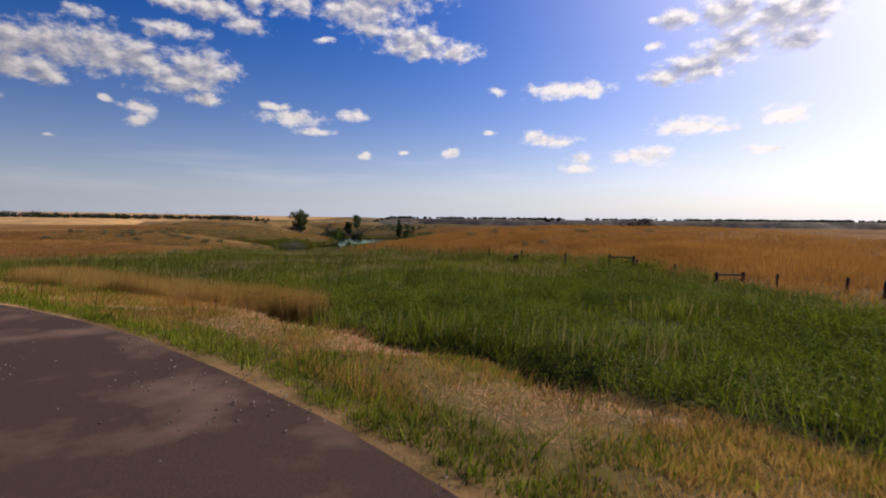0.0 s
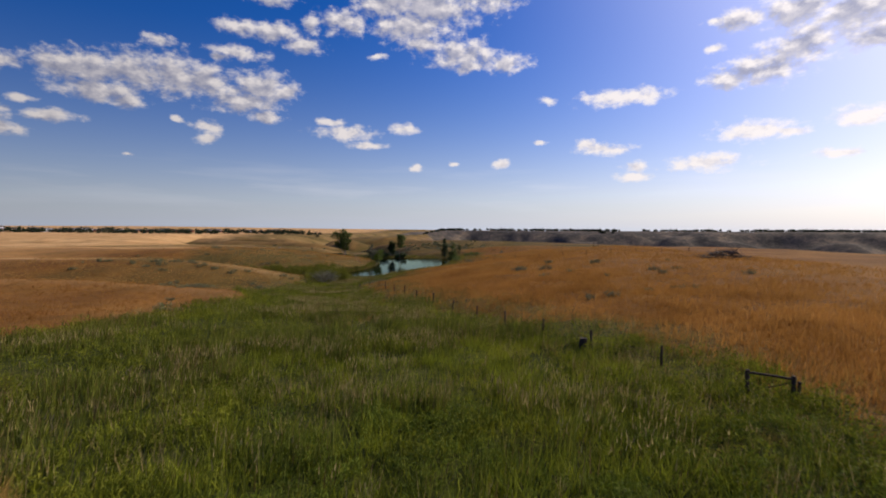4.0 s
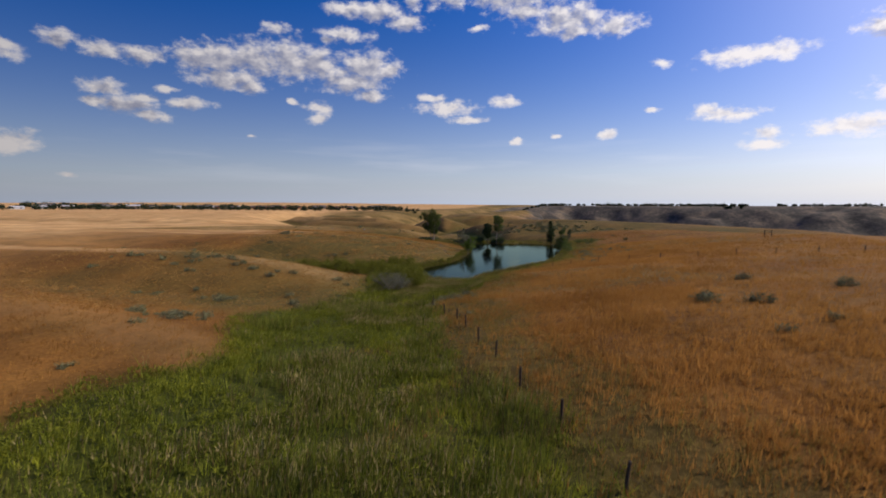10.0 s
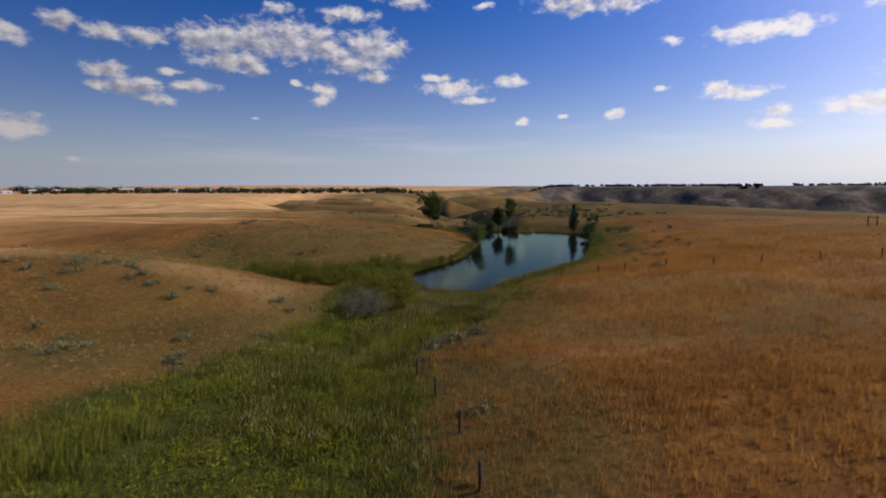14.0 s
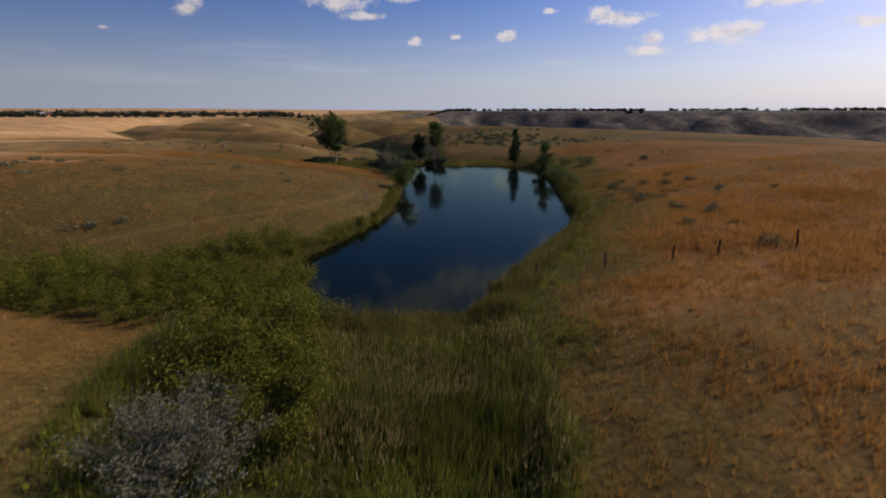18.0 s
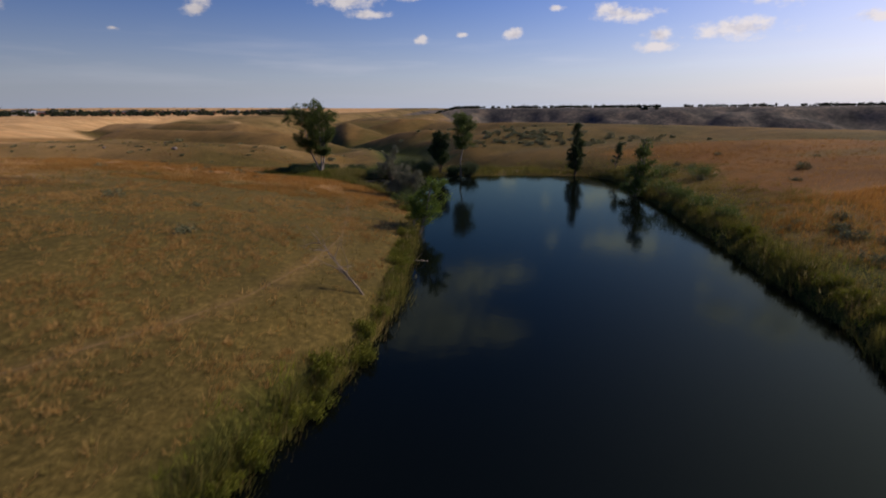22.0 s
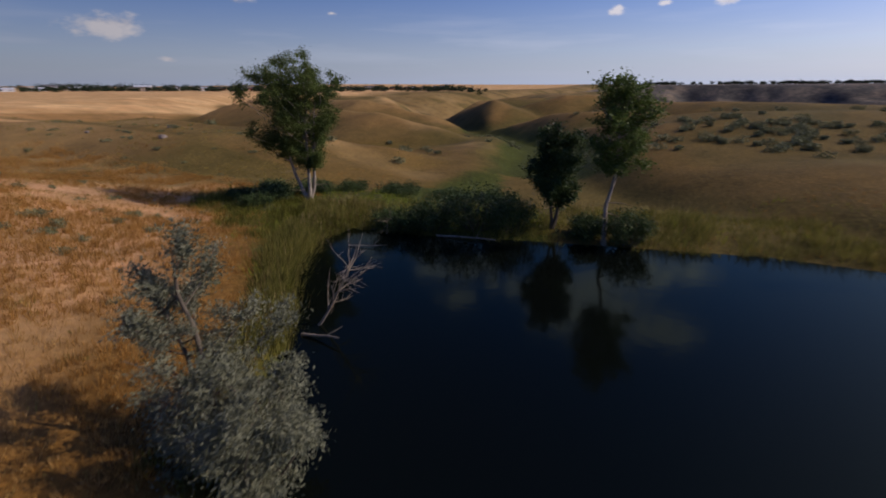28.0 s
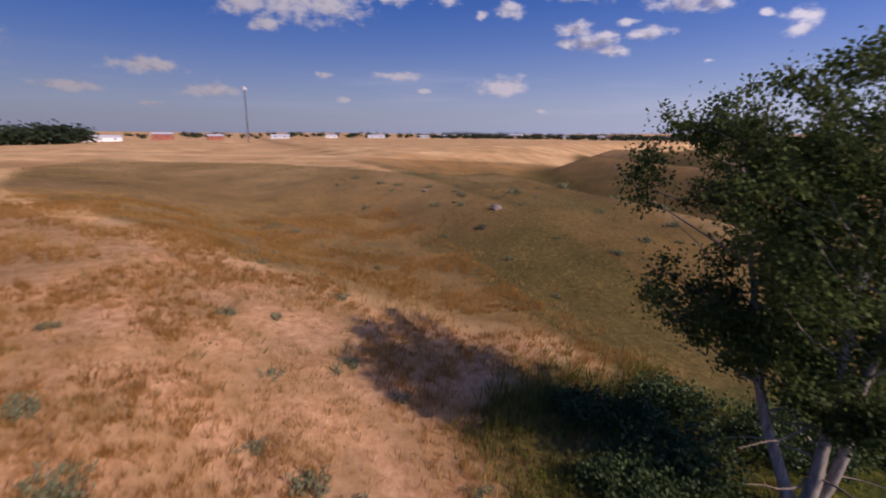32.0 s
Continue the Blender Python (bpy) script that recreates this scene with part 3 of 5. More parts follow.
CRESTS = [
    [(-160, 166), (-127, 174), (-107, 188), (-95, 199), (-90, 206), (-82, 213), (-74, 218)],
    [(-40, 99), (-50, 103), (-66, 104), (-110, 103), (-150, 100)],
    [(-31, 58), (-46, 61), (-66, 61), (-110, 64)],
    [(-95, 158), (-120, 150), (-170, 150)],
    [(-72, 237), (-90, 238), (-118, 246)],
    [(-76, 268), (-110, 288), (-142, 308)],
    [(-100, 310), (-167, 368)],
    [(-240, 150), (-205, 166), (-183, 204), (-162, 218), (-127, 234)],
]


def tree_foot(x, y):
    """The rank green growth between the cottonwood and the dry shoulder, 0 to 1."""
    g, u = seg(x, y, (-76.0, 210.8), (-67.0, 207.2))
    return 1 - ease((g - 1.2 - 2.8 * lump(x, y, 2.4, 110)) / 2.8)


def cover(x, y):
    """What grows where: green, olive, pale, bare and bluff, each 0 to 1; olive and pale also hold relief shading."""
    out, d = valley_out(x, y)
    n1, n2 = lump(x, y, 9, 5), lump(x, y, 2.6, 6)
    edge = 2.2 + 4.0 * (n1 - 0.5) + 2.0 * (n2 - 0.5) + np.where(y > 112, np.where(d > 0, 3.6, np.where((y > 127) & (y < 186), -0.6, 1.6)), 0) + np.where((y < 40) & (d > 0), 6.0, 0)
    green = 1 - ease((out - edge + 1.5) / 3.5)
    g2, u2 = seg(x, y, (-44, 124), (-72, 121))
    green = np.maximum(green, 0.7 * (1 - ease((g2 - 3.5 - 2 * n1) / 4)))
    g3, u3 = seg(x, y, (-58, 216), (-69, 217))
    green = np.maximum(green, 0.9 * (1 - ease((g3 - 4 - 3 * n1) / 4)))
    g4, u4 = seg(x, y, (-52, 228), (-84, 300))
    green = np.maximum(green, 0.55 * (1 - ease((g4 - 4 - 3 * n1) / 5)))
    rd = road_dist(x, y)
    near = 1 - ease((rd - 8.6 - 1.6 * n1) / 1.0)
    strip = 0.75 * (1 - ease(np.abs(rd - 4.6) / 1.2)) * ease((n2 + n1 - 0.6) / 0.3)
    green = np.maximum(green * (1 - near), strip) + near * (0.05 + 0.35 * ease((n2 - 0.42) / 0.3))
    green = green * (1 - 0.8 * ((y > 206) & (y < 250) & (d > -6)))
    green = green * (1 - ease((1.15 + 0.3 * (n2 - 0.5) - np.hypot((x + 48) / 6, (y - 111.5) / 3.4)) / 0.3))
    green = np.clip(green * (1 - ease((y - 330) / 60)), 0, 1)
    green = np.maximum(green, 0.75 * tree_foot(x, y))
    left = d < 0
    olive = np.where(left, 0.95 * ease((y - 70) / 12) * (0.62 + 0.38 * np.maximum(ease((lump(x, y, 13, 73) - 0.35) / 0.3), ease((y - 126) / 10))), np.maximum(0.6 * ease((lump(x, y * 2.2, 26, 72) - 0.58) / 0.14), 0.85 * (1 - ease((out - 4 - 8 * lump(x, y, 12, 74)) / 6)))) * (1 - ease((out - 34 - 20 * (n1 - 0.5)) / 26))
    olive = np.where(y > 225, (0.72 + 0.25 * ease((lump(x, y, 16, 75) - 0.4) / 0.3)) * (1 - ease((out - 80) / 60)), olive)
    olive = np.where(left & (y > 182) & (y < 214), olive * 0.25, olive)
    olive = np.maximum(olive, 0.85 * (1 - ease((np.hypot((x + 26) * 0.8, y - 264) - 18 - 8 * n1) / 10)))
    olive = np.maximum(olive, left * 0.55 * ease((y - np.interp(x, [-160, -127, -107, -95, -82], [166, 174, 188, 199, 213])) / 3) * ease((np.interp(x, [-240, -205, -181, -144, -120], [150, 165, 208, 226, 262]) + 6 * n1 - y) / 6) * ease((-72 - x) / 8) * ease((x + 215) / 30))
    pale = ease((np.hypot(x, y - 120) - 95) / 120) * ease((0.9 - np.abs(np.where(left, 0, 0.4)))) * (0.6 + 0.4 * n1)
    pale = pale * (1 - 0.6 * ease((y - 222) / 14) * ease((560 - y) / 120) * (x > -200))
    pale = np.maximum(pale * np.where(left, 1, 0.35 + 0.65 * ease((out - 35) / 40)), 0.8 * near)
    pale = np.maximum(pale, 0.65 * left * ease((-96 - x) / 30) * ease((y - 140) / 30) * ease((np.interp(x, [-160, -127, -107, -95, -82], [166, 174, 188, 199, 213]) - y) / 6))
    for line in CRESTS:
        for a, b in zip(line, line[1:]):
            g, u = seg(x, y, a, b)
            pale = np.maximum(pale, (0.9 if line in (CRESTS[0], CRESTS[-1]) else 0.12 if line is CRESTS[2] else 0.60) * (1 - ease((g - 0.3 - 2.0 * n2) / (2.0 if line is CRESTS[0] else 4.0))))
    # broken ground: dry crests paler, half-green hollows darker, relief shading put into the colour
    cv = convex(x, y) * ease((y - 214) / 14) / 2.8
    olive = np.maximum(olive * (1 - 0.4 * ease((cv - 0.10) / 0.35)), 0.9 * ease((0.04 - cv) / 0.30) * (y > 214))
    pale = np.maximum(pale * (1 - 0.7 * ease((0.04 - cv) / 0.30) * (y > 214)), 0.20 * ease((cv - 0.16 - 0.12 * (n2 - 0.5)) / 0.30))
    pale = np.maximum(pale, np.where(left, 0, 0.16 * ease((out - 4) / 5) * (1 - ease((out - 20 - 18 * n1) / 14)) * ease((y - 70) / 20) * ease((190 - y) / 20) * ease((lump(x, y, 11, 104) - 0.25) / 0.3)))
    bare = np.zeros_like(out)
    for a, b in zip(TRAIL, TRAIL[1:]):
        g, u = seg(x, y, a, b)
        bare = np.maximum(bare, 0.10 * (1 - ease((g - 0.2) / 0.5)))
    shoulder = left & (y > 170) & (y < 216)
    bare = np.maximum(bare, np.where(shoulder, ease((x + 165 + 40 * n1) / 40) * (0.32 + 0.45 * ease((lump(x, y, 1.3, 47) - 0.35) / 0.3)) * ease((out - 7) / 6) * ease((215 - y) / 5) * ease((y - 181) / 14) * (1 - ease((y + 1 - np.interp(x, [-160, -127, -107, -95, -82], [166, 174, 188, 199, 213])) / 2)), 0))
    pale = np.maximum(pale, np.where(shoulder, 0.40 * ease((out - 7) / 6) * ease((x + 160) / 30), 0))
    bare = np.maximum(bare, near * 0.12 * ease((n2 - 0.55) / 0.2))
    bare = np.maximum(bare, 0.34 * (1 - ease((rd - 3.72 - 0.16 * n2) / 0.2)))
    bare = bare * (1 - tree_foot(x, y))
    return green, olive, pale, bare, np.maximum(ease((drop(x, y) - 4) / 10), ease((x * 0.2 + y * 0.98 - 1180) / 120) * (x > -300))


HX, HY = np.arange(-330, 151, 3.0), np.arange(-30, 560, 3.0)
HZ = height(*np.meshgrid(HX, HY))
for _ in range(2):
    HP = np.pad(HZ, 1, mode="edge")
    HZ = (2 * HZ + HP[:-2, 1:-1] + HP[2:, 1:-1] + HP[1:-1, :-2] + HP[1:-1, 2:]) / 6
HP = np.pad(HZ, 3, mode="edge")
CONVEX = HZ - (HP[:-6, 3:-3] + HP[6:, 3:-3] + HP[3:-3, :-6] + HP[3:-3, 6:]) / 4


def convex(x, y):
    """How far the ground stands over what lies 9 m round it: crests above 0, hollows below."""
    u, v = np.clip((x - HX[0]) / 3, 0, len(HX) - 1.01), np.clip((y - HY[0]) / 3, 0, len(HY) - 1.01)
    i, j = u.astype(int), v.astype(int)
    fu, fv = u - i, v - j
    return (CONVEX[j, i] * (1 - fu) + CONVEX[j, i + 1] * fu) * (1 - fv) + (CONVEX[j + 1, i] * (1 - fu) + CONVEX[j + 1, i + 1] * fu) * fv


gx = axis_lines([(-4200, -1200, 14), (-1200, -400, 40), (-400, -150, 70), (-150, 70, 205), (70, 300, 60), (300, 1300, 60), (1300, 1900, 36), (1900, 4200, 10)])
gy = axis_lines([(-900, -120, 14), (-120, -25, 30), (-25, 240, 250), (240, 460, 120), (460, 1600, 90), (1600, 2100, 40), (2100, 4700, 12)])
GX, GY = np.meshgrid(gx, gy)
GZ = height(GX, GY)
nx, ny = len(gx), len(gy)
idx = np.arange(nx * ny).reshape(ny, nx)
quads = np.stack([idx[:-1, :-1], idx[:-1, 1:], idx[1:, 1:], idx[1:, :-1]], -1).reshape(-1, 4)
ground = new("ground", mesh_np("ground", np.stack([GX, GY, GZ], -1).reshape(-1, 3), quads, [M_GROUND], True))
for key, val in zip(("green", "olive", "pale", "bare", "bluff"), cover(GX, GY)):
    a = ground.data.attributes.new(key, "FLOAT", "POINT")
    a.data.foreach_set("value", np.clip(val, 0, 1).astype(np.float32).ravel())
tagged(ground, "rolling prairie of dry golden grass cut by a green coulee", "ground", kind="structure")
water = new("water", mesh_np("water", np.array([(-75, 114, WATER_Z), (-5, 114, WATER_Z), (-5, 216, WATER_Z), (-75, 216, WATER_Z)]), np.array([[0, 1, 2, 3]]), [M_WATER]))
tagged(water, "still dark pond water in the coulee", "pond", kind="structure")


def strip_mesh(name, pts, half, z, mats, n=160, wobble=0.0):
    """A flat band along a line."""
    p = np.array(pts, float)
    s = np.r_[0, np.cumsum(np.hypot(*np.diff(p, axis=0).T))]
    u = np.linspace(0, s[-1], n)
    k = np.ones(7) / 7
    cx, cy = np.interp(u, s, p[:, 0]), np.interp(u, s, p[:, 1])
    cx, cy = (np.convolve(np.pad(c, 3, mode="edge"), k, "valid") for c in (cx, cy))
    tx, ty = np.gradient(cx), np.gradient(cy)
    ln = np.hypot(tx, ty)
    nxx, nyy = -ty / ln, tx / ln
    v = []
    rng = np.random.RandomState(5)
    for o in (-1, -0.5, 0, 0.5, 1):
        w = half * o + (wobble * (rng.rand(n) - 0.5) if abs(o) == 1 else 0)
        v.append(np.stack([cx + nxx * w, cy + nyy * w, np.full(n, z) - 0.05 * o * o], -1))
    v = np.concatenate(v)
    i = np.arange(5 * n).reshape(5, n)
    f = np.stack([i[:-1, :-1], i[1:, :-1], i[1:, 1:], i[:-1, 1:]], -1).reshape(-1, 4)
    return mesh_np(name, v, f[:, ::-1], mats, True)


road = new("road", strip_mesh("road", ROAD, 3.7, -2.36, [M_ROAD], 220, 0.22))
tagged(road, "dusty dark asphalt road with loose gravel along its edge", "road", kind="structure")


def draped(name, pts, half, mat, n, lift):
    """A narrow worn band that follows the ground."""
    p = np.array(pts, float)
    s = np.r_[0, np.cumsum(np.hypot(*np.diff(p, axis=0).T))]
    u = np.linspace(0, s[-1], n)
    cx, cy = np.interp(u, s, p[:, 0]), np.interp(u, s, p[:, 1])
    k = np.ones(15) / 15
    cx, cy = (np.convolve(np.pad(c, 7, mode="edge"), k, "valid") for c in (cx, cy))
    tx, ty = np.gradient(cx), np.gradient(cy)
    ln = np.hypot(tx, ty)
    v = []
    for o in (-1, 0, 1):
        w = half * o * (0.55 + 0.9 * lump(u, u * 0 + 5 * o, 0.8, 61))
        x, y = cx - ty / ln * w, cy + tx / ln * w
        v.append(np.stack([x, y, height(x, y) + lift - 0.03 * abs(o)], -1))
    i = np.arange(3 * n).reshape(3, n)
    f = np.stack([i[:-1, :-1], i[1:, :-1], i[1:, 1:], i[:-1, 1:]], -1).reshape(-1, 4)
    return mesh_np(name, np.concatenate(v), f[:, ::-1], [mat], True)


M_DIRT = rough_material("worn_dirt", (0.11, 0.070, 0.026), (0.20, 0.128, 0.050), 2.2)
trail = new("footpath", draped("footpath", TRAIL[:9], 0.05, M_DIRT, 500, 0.05))
tagged(trail, "narrow worn dirt footpath through dry grass above the pond", "path", kind="structure")

# ---- builders ----
def part(name, me, parent, label=""):
    o = new(name, me)
    o.parent = parent
    if label:
        tagged(o, label)
    return o


def thing(name, loc, label, category, group="", turn=0.0, scale=1.0):
    o = new(name)
    o.matrix_basis = pose(*loc, 0, 0, turn) @ Matrix.Diagonal((scale, scale, scale, 1))
    o.empty_display_size = 0.3
    return tagged(o, label, category, group)


def gz(x, y):
    return float(height(np.array([x]), np.array([y]))[0])


def blades(pos, tall, count, spread, width, lean, rng):
    """Tufts of thin three-cornered blades at pos, tall high."""
    n = len(pos)
    k = n * count
    p = np.repeat(pos, count, 0)
    t = np.repeat(tall, count) * rng.uniform(0.55, 1.1, k)
    a = rng.uniform(0, 2 * np.pi, k)
    r = spread * np.sqrt(rng.rand(k))
    b = p + np.stack([np.cos(a) * r, np.sin(a) * r, np.full(k, -0.05)], -1)
    w = rng.uniform(0, 2 * np.pi, k)
    wv = np.stack([np.cos(w), np.sin(w), 0 * w], -1) * (width * rng.uniform(0.6, 1.3, k))[:, None]
    la = a + rng.normal(0, 0.7, k)
    ll = lean * rng.rand(k) * t
    tip = b + np.stack([np.cos(la) * ll, np.sin(la) * ll, t], -1)
    tip += np.array([0.10, 0.02, 0]) * t[:, None]
    v = np.stack([b - wv, b + wv, tip], 1).reshape(-1, 3)
    return v, np.arange(3 * k).reshape(-1, 3)


def scatter(n, x0, x1, y0, y1, keep, rng):
    """Random places where keep(x, y) (0 to 1) says so, on the ground."""
    x, y = rng.uniform(x0, x1, n), rng.uniform(y0, y1, n)
    ok = rng.rand(n) < keep(x, y)
    x, y = x[ok], y[ok]
    return np.stack([x, y, height(x, y)], -1)


def stuff(name, sets, mat, label, category):
    v = np.concatenate([s[0] for s in sets])
    off = np.cumsum([0] + [len(s[0]) for s in sets[:-1]])
    f = np.concatenate([s[1] + o for s, o in zip(sets, off)])
    return tagged(new(name, mesh_np(name, v, f, [mat])), label, category, kind="stuff")


def tube(pts, radii, sides=7):
    """A round, tapering limb along points: vertices and quads."""
    p = np.array(pts, float)
    d = np.gradient(p, axis=0)
    d /= np.linalg.norm(d, axis=1, keepdims=True) + 1e-9
    ref = np.array([0.31, 0.17, 0.93]) if abs(d[:, 2]).mean() < 0.8 else np.array([0.95, 0.25, 0.1])
    s = np.cross(d, ref)
    s /= np.linalg.norm(s, axis=1, keepdims=True) + 1e-9
    q = np.cross(d, s)
    a = np.linspace(0, 2 * np.pi, sides, endpoint=False)
    ring = np.cos(a)[None, :, None] * s[:, None] + np.sin(a)[None, :, None] * q[:, None]
    v = p[:, None] + ring * np.array(radii)[:, None, None]
    n = len(p)
    i = np.arange(n * sides).reshape(n, sides)
    f = np.stack([i[:-1], np.roll(i, -1, 1)[:-1], np.roll(i, -1, 1)[1:], i[1:]], -1).reshape(-1, 4)
    return v.reshape(-1, 3), f


def joined(pieces):
    v = np.concatenate([p[0] for p in pieces])
    off = np.cumsum([0] + [len(p[0]) for p in pieces[:-1]])
    return v, np.concatenate([p[1] + o for p, o in zip(pieces, off)])


def limb_path(a, way, length, rng, rise=0.25, steps=6, wander=0.12):
    p, d, out = np.array(a, float), np.array(way, float), []
    d /= np.linalg.norm(d)
    for i in range(steps + 1):
        out.append(p.copy())
        d = d + rng.normal(0, wander, 3) + np.array([0, 0, rise / steps])
        d /= np.linalg.norm(d)
        p = p + d * length / steps
    return np.array(out)


def leaf_quads(centres, size, rng, droop=0.3, slim=0.42):
    """A small bent leaf of two triangles at each centre."""
    n = len(centres)
    a = rng.normal(0, 1, (n, 3))
    a[:, 2] -= droop
    a /= np.linalg.norm(a, axis=1, keepdims=True)
    b = np.cross(a, rng.normal(0, 1, (n, 3)))
    b /= np.linalg.norm(b, axis=1, keepdims=True) + 1e-9
    s = (size * rng.uniform(0.6, 1.3, n))[:, None]
    c = np.cross(a, b)
    v = np.stack([centres - a * s * 0.5, centres + b * s * slim + c * s * 0.1, centres + a * s * 0.6, centres - b * s * slim + c * s * 0.1], 1).reshape(-1, 3)
    return v, np.arange(4 * n).reshape(-1, 4)


def profile(f, shape):
    return float(np.interp(f, [p[0] for p in shape], [p[1] for p in shape]))


def tree(loc, tall, shape, label, leaf, bark, leaves=3000, leaf_size=0.18, limbs=22, stems=((0, 0, 1.0),), bias=(0, 0), clear=0.2, seed=1, bole=0.16, lean=(0, 0), clump=0.55, dead=0, slim=0.42):
    """A leafy tree: one or more stems, limbs from them, and a crown of separate leaves hung in clumps along the limbs."""
    rng = np.random.RandomState(seed)
    ob = thing("tree", loc, label, "tree")
    tips = []
    per = max(2, limbs // len(stems))
    for sx, sy, share in stems:
        h = tall * share
        t = np.linspace(0, 1, 9)
        wob = np.cumsum(rng.normal(0, 0.10, (9, 2)), 0) * (t[:, None] > 0)
        pts = np.stack([sx * t ** 0.7 * h + lean[0] * t * h + wob[:, 0], sy * t ** 0.7 * h + lean[1] * t * h + wob[:, 1], h * t * 0.95 - 0.25 * (t == 0)], -1)
        rad = bole * share * (1 - t) ** 0.8 + 0.025
        rad[0] *= 1.35
        part("trunk", mesh_np("trunk", *tube(pts, rad, 9), [bark], True), ob)
        tips.append(pts[-1])
        for i in range(per):
            f = clear + (0.97 - clear) * (i + rng.rand()) / per
            at = np.array([np.interp(f, t, pts[:, k]) for k in range(3)])
            a = rng.uniform(0, 2 * np.pi) if per < 4 else 2.399 * i + rng.normal(0, 0.4)
            way = np.array([np.cos(a) + bias[0], np.sin(a) + bias[1], 0.60 + 0.1 * f])
            ln = profile(f, shape) * rng.uniform(0.7, 1.1) * (0.75 + 0.35 * np.hypot(np.cos(a) + bias[0], np.sin(a) + bias[1]))
            lp = limb_path(at, way, max(ln, 0.4), rng, 0.35)
            part("limb", mesh_np("limb", *tube(lp, np.linspace(0.28 * bole * (1 - 0.6 * f) + 0.012, 0.010, len(lp)), 5), [bark], True), ob)
            for j in range(2, len(lp)):
                tips.append(lp[j])
                if ln > 1.2:
                    side = limb_path(lp[j], rng.normal(0, 1, 3) + [0, 0, 0.5], ln * 0.35 * rng.uniform(0.5, 1.2), rng, 0.2, 3)
                    tips += [side[1], side[2], side[3]]
    tips = np.array(tips)
    tips = tips[tips[:, 2] > clear * tall * 0.8]
    tips = tips[rng.rand(len(tips)) < 0.62]
    gap = np.array([np.sort(np.sum((tips - q) ** 2, 1))[min(7, len(tips) - 1)] for q in tips])
    tips = tips[gap < np.quantile(gap, 0.92)]
    pick = tips[rng.randint(0, len(tips), leaves)]
    c = pick + rng.normal(0, 1, (leaves, 3)) * (clump * rng.rand(leaves, 1) ** 0.5) * np.array([0.8, 0.8, 0.6])
    part("crown", mesh_np("crown", *leaf_quads(c, leaf_size, rng, 0.3, slim), [leaf]), ob)
    for i in range(dead):
        a = rng.uniform(0, 2 * np.pi)
        lp = limb_path((0, 0, tall * rng.uniform(0.1, 0.28)), (np.cos(a), np.sin(a), 0.0), tall * rng.uniform(0.15, 0.28), rng, -0.1, 6, 0.2)
        part("dead_limb", mesh_np("dead_limb", *tube(lp, np.linspace(0.04, 0.006, len(lp)), 5), [M_DEAD], True), ob, "bare bleached lower limb")
    return ob


def shrub(name, loc, wide, tall, label, category, leaf, bark, leaves=900, leaf_size=0.12, stems=16, seed=1, group="", clump=0.22, upright=0.8, slim=0.42):
    """A many-stemmed bush: stems fan out from the base, leaves hang along their upper parts."""
    rng = np.random.RandomState(seed)
    ob = thing(name, loc, label, category, group)
    tips, tubes = [], []
    for i in range(stems):
        a, r = rng.uniform(0, 2 * np.pi), np.sqrt(rng.rand())
        way = np.array([np.cos(a) * r * wide, np.sin(a) * r * wide, tall * upright * (1.25 - 0.5 * r)])
        base = np.array([np.cos(a) * r * wide * 0.25, np.sin(a) * r * wide * 0.25, -0.1])
        ln = np.linalg.norm(way) * rng.uniform(0.75, 1.05)
        lp = limb_path(base, way, ln, rng, 0.15, 6, 0.10)
        tubes.append(tube(lp, np.linspace(0.012 + 0.008 * tall, 0.004, len(lp)), 3))
        tips += list(lp[2:])
        for j in (3, 4, 5):
            sp = limb_path(lp[j], way / ln + rng.normal(0, 0.7, 3), ln * 0.25, rng, 0.1, 2)
            tips += list(sp[1:])
    part("woody_base", mesh_np("woody_base", *joined(tubes), [bark], True), ob)
    tips = np.array(tips)
    c = tips[rng.randint(0, len(tips), leaves)] + np.clip(rng.normal(0, clump, (leaves, 3)), -1.5 * clump, 1.5 * clump)
    c[:, 2] = np.maximum(c[:, 2], 0.02)
    part("foliage", mesh_np("foliage", *leaf_quads(c, leaf_size, rng, 0.0, slim), [leaf]), ob)
    return ob


def dead_tree(loc, tall, way, label, seed, name="dead_tree", twigs=16):
    rng = np.random.RandomState(seed)
    ob = thing(name, loc, label, "dead tree")
    lp = limb_path((0, 0, -0.1), way, tall, rng, 0.1, 8, 0.07)
    part("trunk", mesh_np("trunk", *tube(lp, np.linspace(0.075, 0.012, len(lp)), 7), [M_DEAD], True), ob)
    for i in range(twigs):
        j = rng.randint(2, len(lp) - 1)
        d = np.array(way, float) / np.linalg.norm(way) + rng.normal(0, 0.75, 3)
        b = limb_path(lp[j], d, tall * rng.uniform(0.2, 0.42), rng, 0.2, 5, 0.18)
        pieces = [tube(b, np.linspace(0.026, 0.005, len(b)), 4)]
        for q in range(4):
            k = rng.randint(1, len(b) - 1)
            t = limb_path(b[k], b[k + 1] - b[k] + rng.normal(0, 0.15, 3), tall * rng.uniform(0.07, 0.16), rng, 0.1, 3, 0.2)
            pieces.append(tube(t, np.linspace(0.011, 0.003, len(t)), 3))
        part("branch", mesh_np("branch", *joined(pieces), [M_DEAD], True), ob)
    return ob


